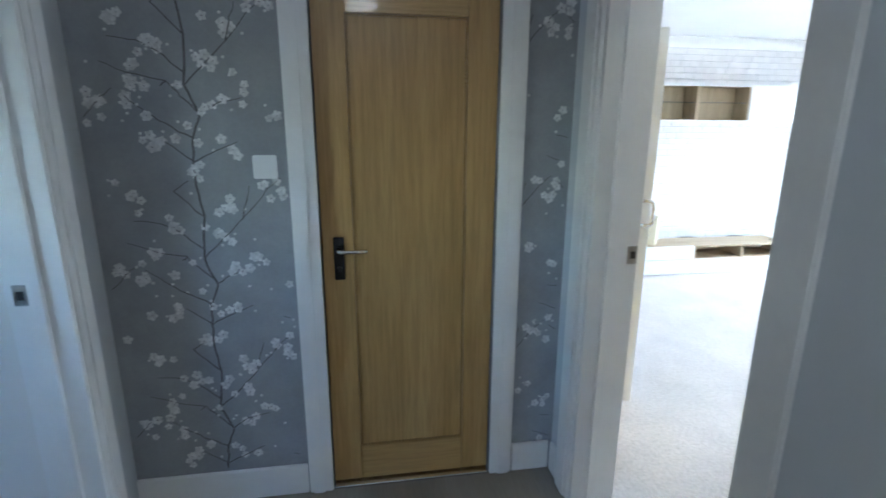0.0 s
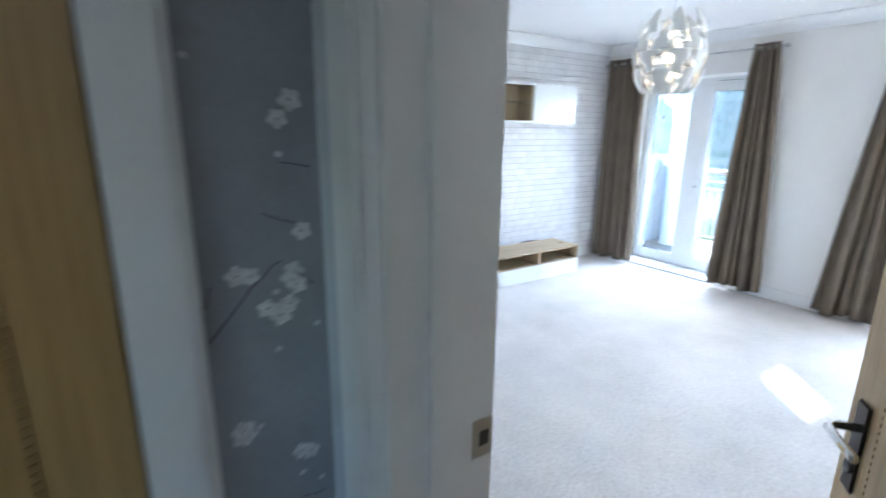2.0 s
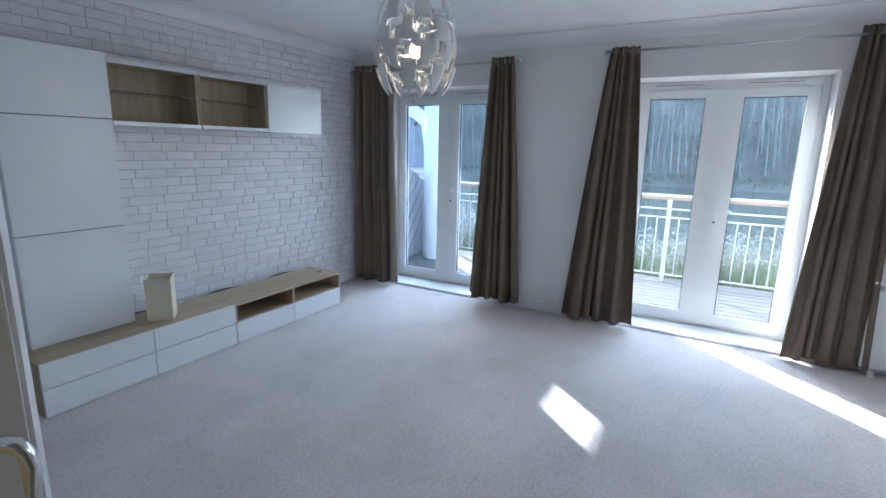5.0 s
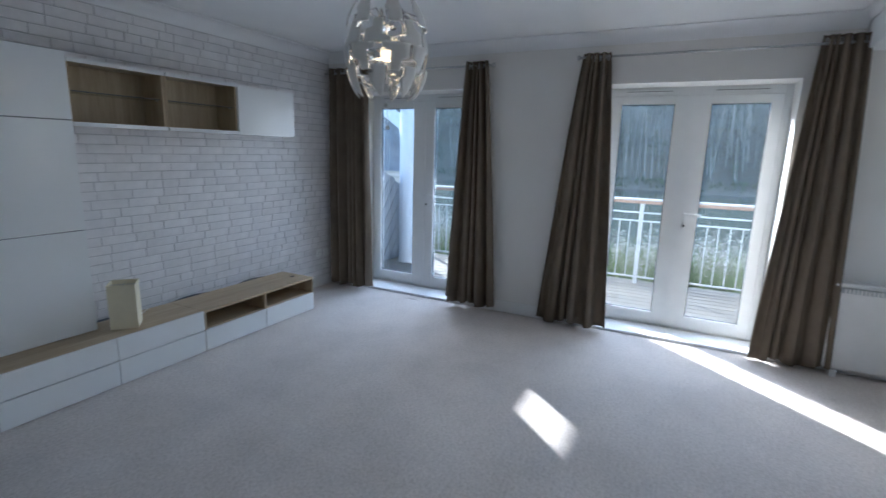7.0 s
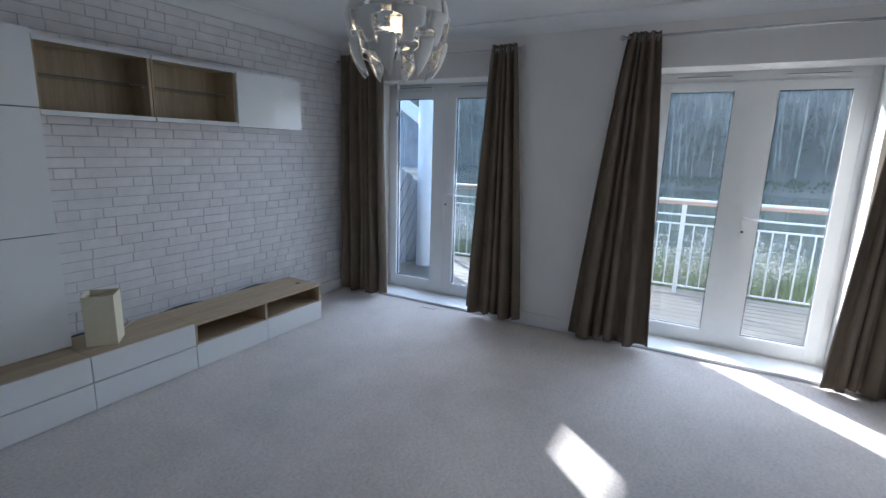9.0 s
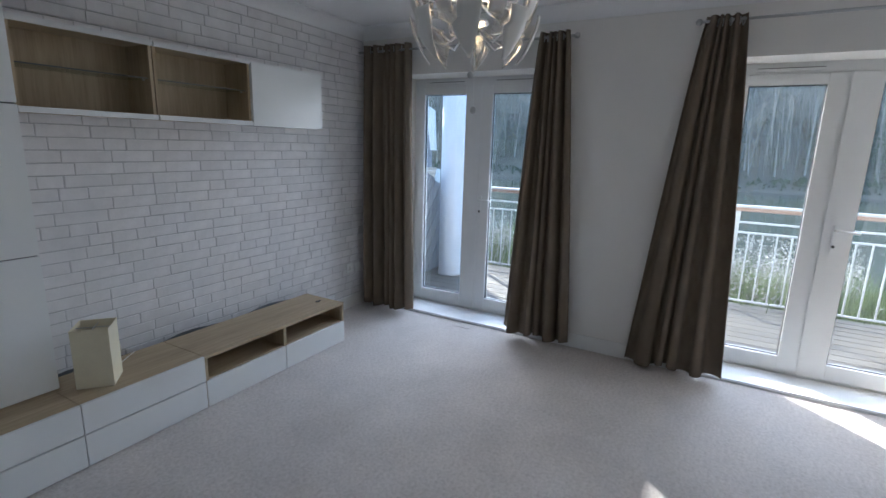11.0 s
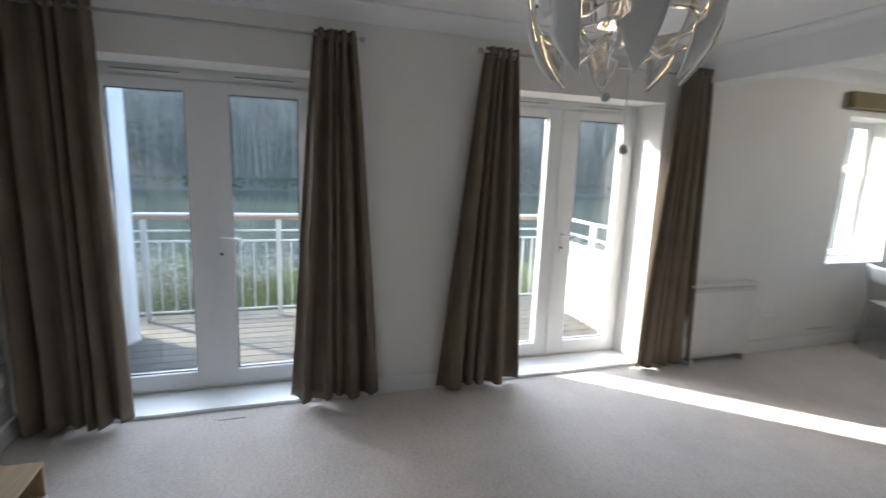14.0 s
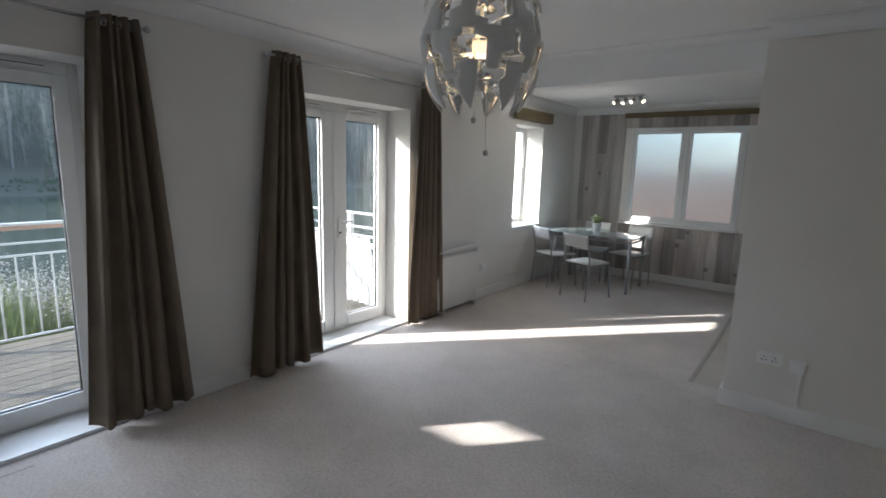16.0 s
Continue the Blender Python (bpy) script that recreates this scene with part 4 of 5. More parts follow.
tb = thing("dining_table", (5.8, -0.72, 0), "glass-topped dining table with grey steel legs", "table")
slab("tabletop", (5.22, -1.10, 0.735), (6.46, -0.36, 0.747), TABLEG, tb, "frosted green glass top", 0.004)
for x, y in ((5.29, -1.03), (5.29, -0.43), (6.33, -1.03), (6.33, -0.43)):
    part("leg", tubes([(x, y, 0), (x, y, 0.70)], r=0.021, n=14), GREYM, tb, "grey steel leg", True)
    part("top_pad", turned([(0, 0), (0.03, 0), (0.03, 0.012), (0, 0.012)], (x, y, 0.7228), 16), STEEL, tb)
part("apron_rail", tubes([(5.29, -1.03, 0.67), (6.33, -1.03, 0.67)], [(5.29, -0.43, 0.67), (6.33, -0.43, 0.67)], [(5.29, -1.03, 0.67), (5.29, -0.43, 0.67)], [(6.33, -1.03, 0.67), (6.33, -0.43, 0.67)], [(5.29, -1.03, 0.705), (5.29, -0.43, 0.705)], r=0.011, n=8), GREYM, tb, "grey steel rails", True)

pp = thing("potted_plant", (5.83, -0.66, 0.747), "leafy potted plant in a white pot on the table", "plant")
part("pot", turned([(0, 0), (0.042, 0), (0.056, 0.12), (0.058, 0.132), (0.052, 0.132), (0.050, 0.115), (0, 0.115)], (5.83, -0.66, 0.747), 20), PLASTW, pp, "white pot", True)
rnd = random.Random(5)
bm, bf = bmesh.new(), bmesh.new()
for k in range(260):
    d = Vector((rnd.gauss(0, 1), rnd.gauss(0, 1), rnd.gauss(0.5, 0.8))).normalized()
    p = Vector((5.83, -0.66, 0.925)) + Vector((d.x * 0.10, d.y * 0.10, d.z * 0.075)) * rnd.uniform(0.4, 1.0)
    s = rnd.uniform(0.014, 0.024)
    u = d.cross(Vector((rnd.random(), rnd.random(), rnd.random()))).normalized()
    w2 = d.cross(u) * 0.5 + d * 0.4
    b = bf if rnd.random() < 0.25 else bm
    vs = [b.verts.new(p - u * s), b.verts.new(p + w2 * s * 0.6), b.verts.new(p + u * s), b.verts.new(p - w2 * s * 0.6)]
    b.faces.new(vs)
for k in range(14):
    a = k * 2.4
    tube(bm, [(5.83, -0.66, 0.84), (5.83 + 0.03 * math.cos(a), -0.66 + 0.03 * math.sin(a), 0.90)], 0.002, 5)
part("foliage", bm, LEAF, pp, "yellow-green leaves")
part("blossom", bf, FLOWER, pp, "small pale flowers")

# spotlight bar
sp = thing("spotlight_bar", (5.45, -0.38, HC), "steel ceiling bar with four small spotlights, lit", "ceiling light")
slab("bar", (5.27, -0.42, HC - 0.022), (5.63, -0.33, HC), STEEL, sp, bev=0.004)
for k, (x, tx, ty) in enumerate(((5.60, 0.6, 0.55), (5.50, 0.3, 0.35), (5.40, 0.35, 0.8), (5.30, -0.7, 0.4))):
    d = Vector((tx, ty, -0.55)).normalized()
    p = Vector((x, -0.375, HC - 0.065))
    part("spot_arm", tubes([(x, -0.375, HC - 0.02), p], r=0.006, n=8), STEEL, sp)
    bm = bmesh.new()
    tube(bm, [p - d * 0.03, p + d * 0.045], 0.022, 16, 0.028)
    bmesh.ops.recalc_face_normals(bm, faces=bm.faces)
    h = part("spot_head", bm, STEEL, sp, "satin steel spot head", True)
    bm = bmesh.new()
    tube(bm, [p + d * 0.044, p + d * 0.047], 0.023, 16)
    part("lens", bm, SPOTL, h, "lit lens")
    if k in (0, 2):
        lamp = new("spot_light", bpy.data.lights.new("spot_light", "SPOT"))
        lamp.data.energy, lamp.data.color, lamp.data.spot_size, lamp.data.spot_blend, lamp.data.shadow_soft_size = 1.6, (1.0, 0.93, 0.82), radians(120), 0.9, 0.02
        lamp.matrix_world = look(p + d * 0.06, p + d)


def casement(name, at, label, horizontal, lo, hi, z0, z1, depth, mull, glass, sill_out):
    """A white casement window. horizontal: 'y' or 'x', the wall's direction; depth: from inner to outer face."""
    t = thing(name, at, label, "window", kind="structure")

    def bx3(a, b, d0, d1, c0, c1):
        return ((d0, a, c0), (d1, b, c1)) if horizontal == "y" else ((a, d0, c0), (b, d1, c1))
    d0, d1 = depth
    f = 0.03 if horizontal == "y" else 0.042
    part("window_frame", boxes(bx3(lo, lo + f, d0, d1, z0, z1), bx3(hi - f, hi, d0, d1, z0, z1), bx3(lo + f, hi - f, d0, d1, z1 - f, z1), bx3(lo + f, hi - f, d0, d1, z0, z0 + f), *[bx3(q - 0.03, q + 0.03, d0, d1, z0 + f, z1 - f) for q in mull], bev=0.004), UPVC, t)
    edges = [lo + f] + [e for q in mull for e in (q - 0.03, q + 0.03)] + [hi - f]
    dm = (d0 + d1) / 2
    for a, b in zip(edges[::2], edges[1::2]):
        s = 0.028 if horizontal == "y" else 0.046
        part("sash", boxes(bx3(a + 0.002, a + s, d0 + 0.01, d1 - 0.008, z0 + f + 0.002, z1 - f - 0.002), bx3(b - s, b - 0.002, d0 + 0.01, d1 - 0.008, z0 + f + 0.002, z1 - f - 0.002), bx3(a + s, b - s, d0 + 0.01, d1 - 0.008, z1 - f - s, z1 - f - 0.002), bx3(a + s, b - s, d0 + 0.01, d1 - 0.008, z0 + f + 0.002, z0 + f + s), bev=0.003), UPVC, t)
        lo3, hi3 = bx3(a + s, b - s, dm - 0.003, dm + 0.003, z0 + f + s, z1 - f - s)
        g = slab("pane", lo3, hi3, glass, t, "glass", 0)
        g.visible_shadow = False
    return t


w1 = casement("window_1", (6.9, -0.06, SW[2]), "narrow white casement window", "y", SW[0] + 0.002, SW[1] - 0.002, SW[2] + 0.002, SW[3] - 0.002, (6.90, 6.96), [], GLASS, 1)
slab("window_sill", (XW - 0.03, SW[0] - 0.03, SW[2] - 0.022), (XW - 0.001, SW[1] + 0.03, SW[2] + 0.001), UPVC, w1, bev=0.004)
slab("handle", (6.875, SW[0] + 0.055, 1.62), (6.90, SW[0] + 0.08, 1.74), PLASTW, w1, "white window handle", 0.005)
FROST, fn, fl, fp = base("frosted_glass")
fp.inputs["Base Color"].default_value = (0.30, 0.31, 0.32, 1)
fp.inputs["Transmission Weight"].default_value = 1.0
fp.inputs["Roughness"].default_value = 0.42
fp.inputs["IOR"].default_value = 1.3
bump(fn, fl, fp, [(noise_tex(fn, fl, coords(fn, fl), 240, 2), 0.2)], 0.002)
w2 = casement("window_2", (5.03, YD - 0.1, DW[2]), "white two-light window with frosted panes", "x", DW[0] + 0.002, DW[1] - 0.002, DW[2] + 0.002, DW[3] - 0.002, (YD - 0.055, YD + 0.004), [4.985], FROST, 1)
slab("window_sill", (DW[0] - 0.02, YD - 0.05, DW[2] - 0.028), (DW[1] + 0.07, YD + 0.075, DW[2] + 0.001), UPVC, w2, bev=0.005)
slab("handle", (5.045, YD + 0.002, 1.66), (5.065, YD + 0.03, 1.78), PLASTW, w2, "white window handle", 0.005)


def roman_blind(lo, hi, label, at):
    t = thing("roman_blind", at, label, "blind", "raised blinds")
    n = [i for i in range(3) if hi[i] - lo[i] < 0.12]
    slab("headrail", (lo[0], lo[1], hi[2] - 0.03), hi, BLINDM, t, bev=0.003)
    for k in range(4):
        z = lo[2] + k * (hi[2] - 0.03 - lo[2]) / 4
        g = 0.004 * (k % 2)
        slab("fold", (lo[0] + g, lo[1] + g, z), (hi[0] - g, hi[1] - g, z + (hi[2] - 0.03 - lo[2]) / 4 + 0.004), BLINDM, t, bev=0.006)
    slab("head_end", (lo[0] - 0.006, lo[1] - 0.006, hi[2] - 0.035), (lo[0] + 0.012, lo[1] + 0.012, hi[2] - 0.010), STEEL, t, "metal end cap", 0.002)


roman_blind((6.54, -0.58, 2.225), (6.615, 0.44, 2.36), "olive fabric blind drawn up over the narrow window", (6.58, 0, 2.22))
roman_blind((4.15, YD + 0.016, 2.365), (5.84, YD + 0.075, 2.435), "olive fabric blind drawn up over the frosted window", (5, YD + 0.04, 2.37))
sc = thing("wall_scuff", (6.60, 0.25, 0.2), "thin grey cable clipped above the skirting", "cable")
slab("wire", (6.614, 0.1, 0.17), (6.619, 0.42, 0.176), GREYM, sc, bev=0.001)


# ---- balcony and outside ----
def deck():
    t = thing("balcony_deck", (8, 4, -0.08), "weathered timber balcony decking", "decking", kind="structure")
    slab("joist_bed", (7.05, 1.9, -0.20), (8.95, 8.6, -0.085), REDBR, t, "dark underside", 0)
    proto = slab("deck_board", (0, 1.92, -0.082), (0.141, 8.55, -0.055), DECK, t, bev=0.003)
    proto.location.x = 7.065
    for k in range(1, 13):
        o = proto.copy()
        scene.collection.objects.link(o)
        o.location.x = 7.065 + 0.144 * k
    return t


deck()
RX, RZ = 8.75, 1.03
rl = thing("balcony_railing", (RX, 4, -0.055), "white steel balcony railing with timber handrail", "railing")
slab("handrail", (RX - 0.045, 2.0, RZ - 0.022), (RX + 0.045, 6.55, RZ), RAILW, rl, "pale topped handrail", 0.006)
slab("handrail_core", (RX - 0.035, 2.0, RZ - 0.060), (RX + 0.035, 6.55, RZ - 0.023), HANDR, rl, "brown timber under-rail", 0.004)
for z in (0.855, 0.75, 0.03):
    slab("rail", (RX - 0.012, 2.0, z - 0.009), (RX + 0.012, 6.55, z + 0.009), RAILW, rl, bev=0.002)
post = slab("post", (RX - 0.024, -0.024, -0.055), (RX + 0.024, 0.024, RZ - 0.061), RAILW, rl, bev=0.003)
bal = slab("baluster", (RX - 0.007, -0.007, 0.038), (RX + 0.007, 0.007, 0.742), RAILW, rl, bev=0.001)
post.location.y, bal.location.y = 2.02, 2.145
for k in range(2, 37):
    y = 2.02 + 0.1235 * k
    o = (post if k in (12, 26, 36) else bal).copy()
    scene.collection.objects.link(o)
    o.location.y = y

col = thing("balcony_column", (8.22, 6.56, -0.055), "round white balcony column", "column")
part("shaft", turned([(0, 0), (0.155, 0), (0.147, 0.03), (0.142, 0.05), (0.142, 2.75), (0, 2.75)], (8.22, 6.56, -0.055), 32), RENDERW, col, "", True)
fe = thing("fence_screen", (7.8, 6.80, -0.055), "grey diagonal-boarded screen with sloping top", "fence")
yf = 6.80
for k in range(17):
    a = -0.6 + k * 0.145
    bm = bmesh.new()
    # boards rise at 52 degrees and are cut by the screen's outline
    c, s2 = math.cos(radians(52)), math.sin(radians(52))
    p0, p1 = 7.1, 8.62
    top = lambda x: 1.50 - 0.42 * max(0.0, (x - 7.35))
    pts = []
    for off in (0.0, 0.128):
        line = [(p0 + q * 0.02, (p0 + q * 0.02 - 7.1) * s2 / c + a * 1.6 - 1.2 + off * 1.6) for q in range(int((p1 - p0) / 0.02) + 1)]
        ins = [(x, z) for x, z in line if -0.05 <= z <= top(x)]
        pts.append(ins)
    if not pts[0] or not pts[1]:
        continue
    poly = [pts[0][0], pts[0][-1], pts[1][-1], pts[1][0]]
    lo = [bm.verts.new((x, yf, z)) for x, z in poly]
    hi = [bm.verts.new((x, yf + 0.022, z)) for x, z in poly]
    try:
        bm.faces.new(lo)
        bm.faces.new(hi[::-1])
        for i in range(4):
            bm.faces.new((lo[i], hi[i], hi[(i + 1) % 4], lo[(i + 1) % 4]))
    except ValueError:
        pass
    bmesh.ops.recalc_face_normals(bm, faces=bm.faces)
    part("board", bm, FENCEM, fe)
# black sheet added so the gaps between boards look shaded
slab("backing", (7.1, yf + 0.024, -0.05), (8.6, yf + 0.04, 1.06), DARK, fe, "black sheet for the shade behind the boards")
# made-up building out of view; its slot limits the sun patch on the carpet
hs = thing("neighbour_house", (9.6, 11, -1.0), "unseen white building added to cut the sun to a patch", "house")
slab("wall", (8.6, 8.9, -1.0), (10.55, 15.0, 3.02), RENDERW, hs, bev=0.02)
slab("sun_cut_below", (8.5, 8.8, 3.02), (10.65, 15.1, 3.14), RENDERW, hs, bev=0.02)
slab("sun_cut_above", (8.5, 8.8, 3.41), (10.65, 8.95, 4.35), RENDERW, hs, "added board that blocks the sun above the slot", bev=0.01)
for x in (8.56, 9.27, 10.53):
    slab("sun_cut_post", (x, 8.84, 3.12), (x + 0.06, 8.91, 3.42), RENDERW, hs, bev=0.01)
w = slab("window", (8.75, 8.87, 0.6), (9.85, 8.91, 1.9), UPVC, hs, "made-up window on the unseen sun-blocking building", 0.005)
slab("pane", (8.82, 8.862, 0.67), (9.78, 8.869, 1.83), DARK, w, "dark glass", 0)

ct = thing("gabled_cottage", (20.5, 16, -3.0), "white gabled cottage with pale shingle roof beyond the screen", "house")
slab("wall", (20.3, 13.95, -3.0), (20.85, 19.0, 0.55), RENDERW, ct, bev=0.02)


def prism(x0, x1, outline, shift):
    bm = bmesh.new()
    n = len(outline)
    a = [bm.verts.new((x0, y, z)) for y, z in outline]
    b = [bm.verts.new((x1, y + shift, z)) for y, z in outline]
    bm.faces.new(a)
    bm.faces.new(b[::-1])
    for k in range(n):
        bm.faces.new((a[k], b[k], b[(k + 1) % n], a[(k + 1) % n]))
    bmesh.ops.recalc_face_normals(bm, faces=bm.faces)
    return bm


part("gable", prism(20.9, 25.5, ((14.42, 0.2), (18.9, 0.2), (18.9, 1.4), (16.6, 4.0), (14.45, 2.65)), 3.2), SLATE, ct, "slate-hung gable")
part("barge_board", prism(20.80, 20.89, ((14.2, 1.3), (14.45, 1.3), (14.62, 2.45), (16.6, 3.75), (16.6, 4.3), (14.3, 2.9)), 0.0), RENDERW, ct, "white barge board")
for k in range(13):
    z = -0.75 + k * 0.105
    slab("shingle", (19.75 + k * 0.045, 13.85, z), (19.79 + k * 0.045, 19.2, z + 0.115), SHINGLEP, ct, bev=0.006)

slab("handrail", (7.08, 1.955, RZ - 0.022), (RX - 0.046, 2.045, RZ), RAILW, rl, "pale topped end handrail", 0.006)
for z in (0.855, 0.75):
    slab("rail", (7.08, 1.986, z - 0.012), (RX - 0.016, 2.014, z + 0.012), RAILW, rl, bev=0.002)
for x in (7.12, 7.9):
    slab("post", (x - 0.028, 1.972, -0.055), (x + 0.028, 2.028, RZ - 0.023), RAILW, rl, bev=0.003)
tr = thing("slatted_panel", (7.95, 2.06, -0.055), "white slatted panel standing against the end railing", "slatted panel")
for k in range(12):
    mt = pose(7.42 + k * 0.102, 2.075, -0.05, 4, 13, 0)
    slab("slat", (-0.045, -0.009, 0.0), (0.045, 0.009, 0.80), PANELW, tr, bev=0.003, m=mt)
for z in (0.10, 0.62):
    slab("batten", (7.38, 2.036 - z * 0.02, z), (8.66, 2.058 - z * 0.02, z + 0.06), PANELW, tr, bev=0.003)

# ground, river and far bank
def ground():
    bm = bmesh.new()
    xs = [-400, -20, 7.05, 8.9, 9.6, 11.5, 13.0, 16, 60, 70, 73, 75, 78, 84, 92, 104, 125, 160, 400, 900]
    zs = [-1.2, -1.2, -1.0, -0.9, -0.35, -0.45, -1.6, -3.6, -4.2, -3.9, -2.9, -1.7, 0.8, 5.5, 11.0, 17.0, 23.0, 26, 26, 26]
    ys = [-900, -300] + list(range(-120, 181, 6)) + [300, 900]
    grid = []
    for x, z in zip(xs, zs):
        grid.append([bm.verts.new((x + (noise.noise(Vector((x * 0.1, y * 0.05, 3))) * 3 if 70 <= x < 160 else 0), y, z + (noise.noise(Vector((x * 0.07, y * 0.06, 1))) * 1.1 if x > 76 else 0))) for y in ys])
    for a, b in zip(grid, grid[1:]):
        for i in range(len(ys) - 1):
            bm.faces.new((a[i], b[i], b[i + 1], a[i + 1]))
    ob = part("ground", bm, SOIL, None, "", True)
    return tagged(ob, "rough grassy bank and wooded hillside", "", "", "structure")


ground()
structure("water", boxes(((12.0, -600, -3.3), (79.0, 700, -3.0))), WATER, "grey-green river water with small ripples")


def woods():
    rnd = random.Random(11)
    verts, faces = [], []

    def spike(p, q, r0, r1):
        d = (q - p).normalized()
        a = d.orthogonal().normalized()
        b = d.cross(a)
        i = len(verts)
        for c, r in ((p, r0), (q, r1)):
            for k in range(3):
                verts.append(c + r * (a * math.cos(2.094 * k) + b * math.sin(2.094 * k)))
        for k in range(3):
            j = (k + 1) % 3
            faces.append((i + k, i + j, i + 3 + j, i + 3 + k))
    tv_, tf_ = [], []
    iv, jf = [], []
    for n in range(1500):
        y = rnd.uniform(-118, 95)
        u = rnd.random()
        x = 75 + 36 * u ** 1.3
        z = -1.6 + 18.5 * min(1, (x - 74) / 34)
        h = rnd.uniform(6.0, 10.5)
        lean = Vector((rnd.uniform(-0.6, 0.3), rnd.uniform(-0.8, 0.8), h))
        p = Vector((x, y, z - 0.5))
        spike(p, p + lean, rnd.uniform(0.07, 0.16), 0.02)
        for k in range(11):
            s = rnd.uniform(0.25, 0.98)
            q = p + lean * s
            e = q + Vector((rnd.uniform(-1.2, 1.2), rnd.uniform(-1.3, 1.3), rnd.uniform(0.5, 1.8))) * (1.15 - s * 0.5)
            spike(q, e, 0.035, 0.008)
        for k in range(64):
            s = rnd.uniform(0.2, 1.05)
            c = p + lean * s + Vector((rnd.gauss(0, 0.8), rnd.gauss(0, 0.8), rnd.gauss(0, 0.5)))
            w = rnd.uniform(0.012, 0.045)
            g = Vector((rnd.uniform(-0.4, 0.4), rnd.uniform(-0.5, 0.5), rnd.uniform(0.3, 0.9)))
            sd = g.cross(Vector((1, 0, 0))).normalized() * w
            i = len(tv_)
            tv_ += [c - sd, c + sd, c + g]
            tf_.append((i, i + 1, i + 2))
        if rnd.random() < 0.30:
            for k in range(60):
                c = p + lean * rnd.uniform(0.05, 0.6) + Vector((rnd.gauss(0, 0.5), rnd.gauss(0, 0.6), rnd.gauss(0, 0.4)))
                sd, g = Vector((rnd.uniform(-0.1, 0.1), rnd.uniform(0.08, 0.2), 0)), Vector((0, rnd.uniform(-0.1, 0.1), rnd.uniform(0.12, 0.25)))
                i = len(iv)
                iv += [c - sd, c + sd, c + g]
                jf.append((i, i + 1, i + 2))
    for n in range(3600):
        y = rnd.uniform(-118, 95)
        c = Vector((73.0 + rnd.random() * 2.8, y, -2.8 + rnd.random() * 1.4))
        sd, g = Vector((0, rnd.uniform(0.1, 0.28), 0)), Vector((0, rnd.uniform(-0.15, 0.15), rnd.uniform(0.2, 0.55)))
        i = len(iv)
        iv += [c - sd, c + sd, c + g]
        jf.append((i, i + 1, i + 2))
    for nm, vv, ff, mm, lb in (("tree_trunks", verts, faces, BARK, "bare grey-brown trunks and limbs of the far wood"), ("twigs", tv_, tf_, TWIGS, "fine bare twigs of the far wood"), ("ivy", iv, jf, IVY, "dark ivy and brambles on the far bank")):
        me = bpy.data.meshes.new(nm)
        me.from_pydata([tuple(v) for v in vv], [], ff)
        me.materials.append(mm)
        tagged(new(nm, me), lb, "trees", "", "stuff")


woods()


def verge():
    rnd = random.Random(21)
    gv, gf, sv, sf = [], [], [], []
    for n in range(16000):
        x, y = rnd.uniform(8.95, 10.9), rnd.uniform(0.2, 8.5)
        z = -0.45 + 0.25 * noise.noise(Vector((x, y, 0)))
        h = rnd.uniform(0.25, 0.7) * (1 + 0.5 * noise.noise(Vector((x * 1.5, y * 1.2, 5))))
        w = rnd.uniform(0.006, 0.014)
        a = rnd.uniform(0, 3.14)
        dx, dy = w * math.cos(a), w * math.sin(a)
        tip = (x + rnd.gauss(0, 0.12), y + rnd.gauss(0, 0.12), z + h)
        i = len(gv)
        gv += [(x - dx, y - dy, z - 0.05), (x + dx, y + dy, z - 0.05), tip]
        gf.append((i, i + 1, i + 2))
    for n in range(2000):
        x, y = rnd.uniform(9.0, 10.4), rnd.uniform(0.2, 8.5)
        if noise.noise(Vector((x * 0.9, y * 0.9, 9))) < -0.1:
            continue
        z, h = -0.4, rnd.uniform(0.45, 1.0)
        lx, ly = rnd.gauss(0, 0.1), rnd.gauss(0, 0.1)
        i = len(sv)
        sv += [(x - 0.004, y, z), (x + 0.004, y, z), (x + lx, y + ly, z + h)]
        sf.append((i, i + 1, i + 2))
        for k in range(22):
            s = rnd.uniform(0.6, 1.0)
            c = Vector((x + lx * s, y + ly * s, z + h * s)) + Vector((rnd.gauss(0, 0.045), rnd.gauss(0, 0.045), rnd.gauss(0, 0.03)))
            u, v = Vector((rnd.gauss(0, 1), rnd.gauss(0, 1), rnd.gauss(0, 1))).normalized() * 0.014, Vector((rnd.gauss(0, 1), rnd.gauss(0, 1), rnd.gauss(0, 1))).normalized() * 0.016
            i = len(sv)
            sv += [tuple(c - u), tuple(c + u), tuple(c + v)]
            sf.append((i, i + 1, i + 2))
    for nm, vv, ff, mm, lb in (("grass", gv, gf, GRASS, "bright green rough grass along the bank"), ("dry_stems", sv, sf, SEED, "pale dry seed heads along the railing")):
        me = bpy.data.meshes.new(nm)
        me.from_pydata(vv, [], ff)
        me.materials.append(mm)
        tagged(new(nm, me), lb, "plants", "", "stuff")


verge()
# the brick house behind the frosted window
nb = thing("brick_house", (5, -6, -1), "red-brown brick house beyond the frosted window", "house")
slab("wall", (0.0, -11.0, -1.0), (11.0, -7.0, 1.75), REDBR, nb, bev=0.02)
slab("roof", (-0.3, -11.3, 1.75), (11.3, -6.7, 1.9), SHINGLE, nb, bev=0.02)


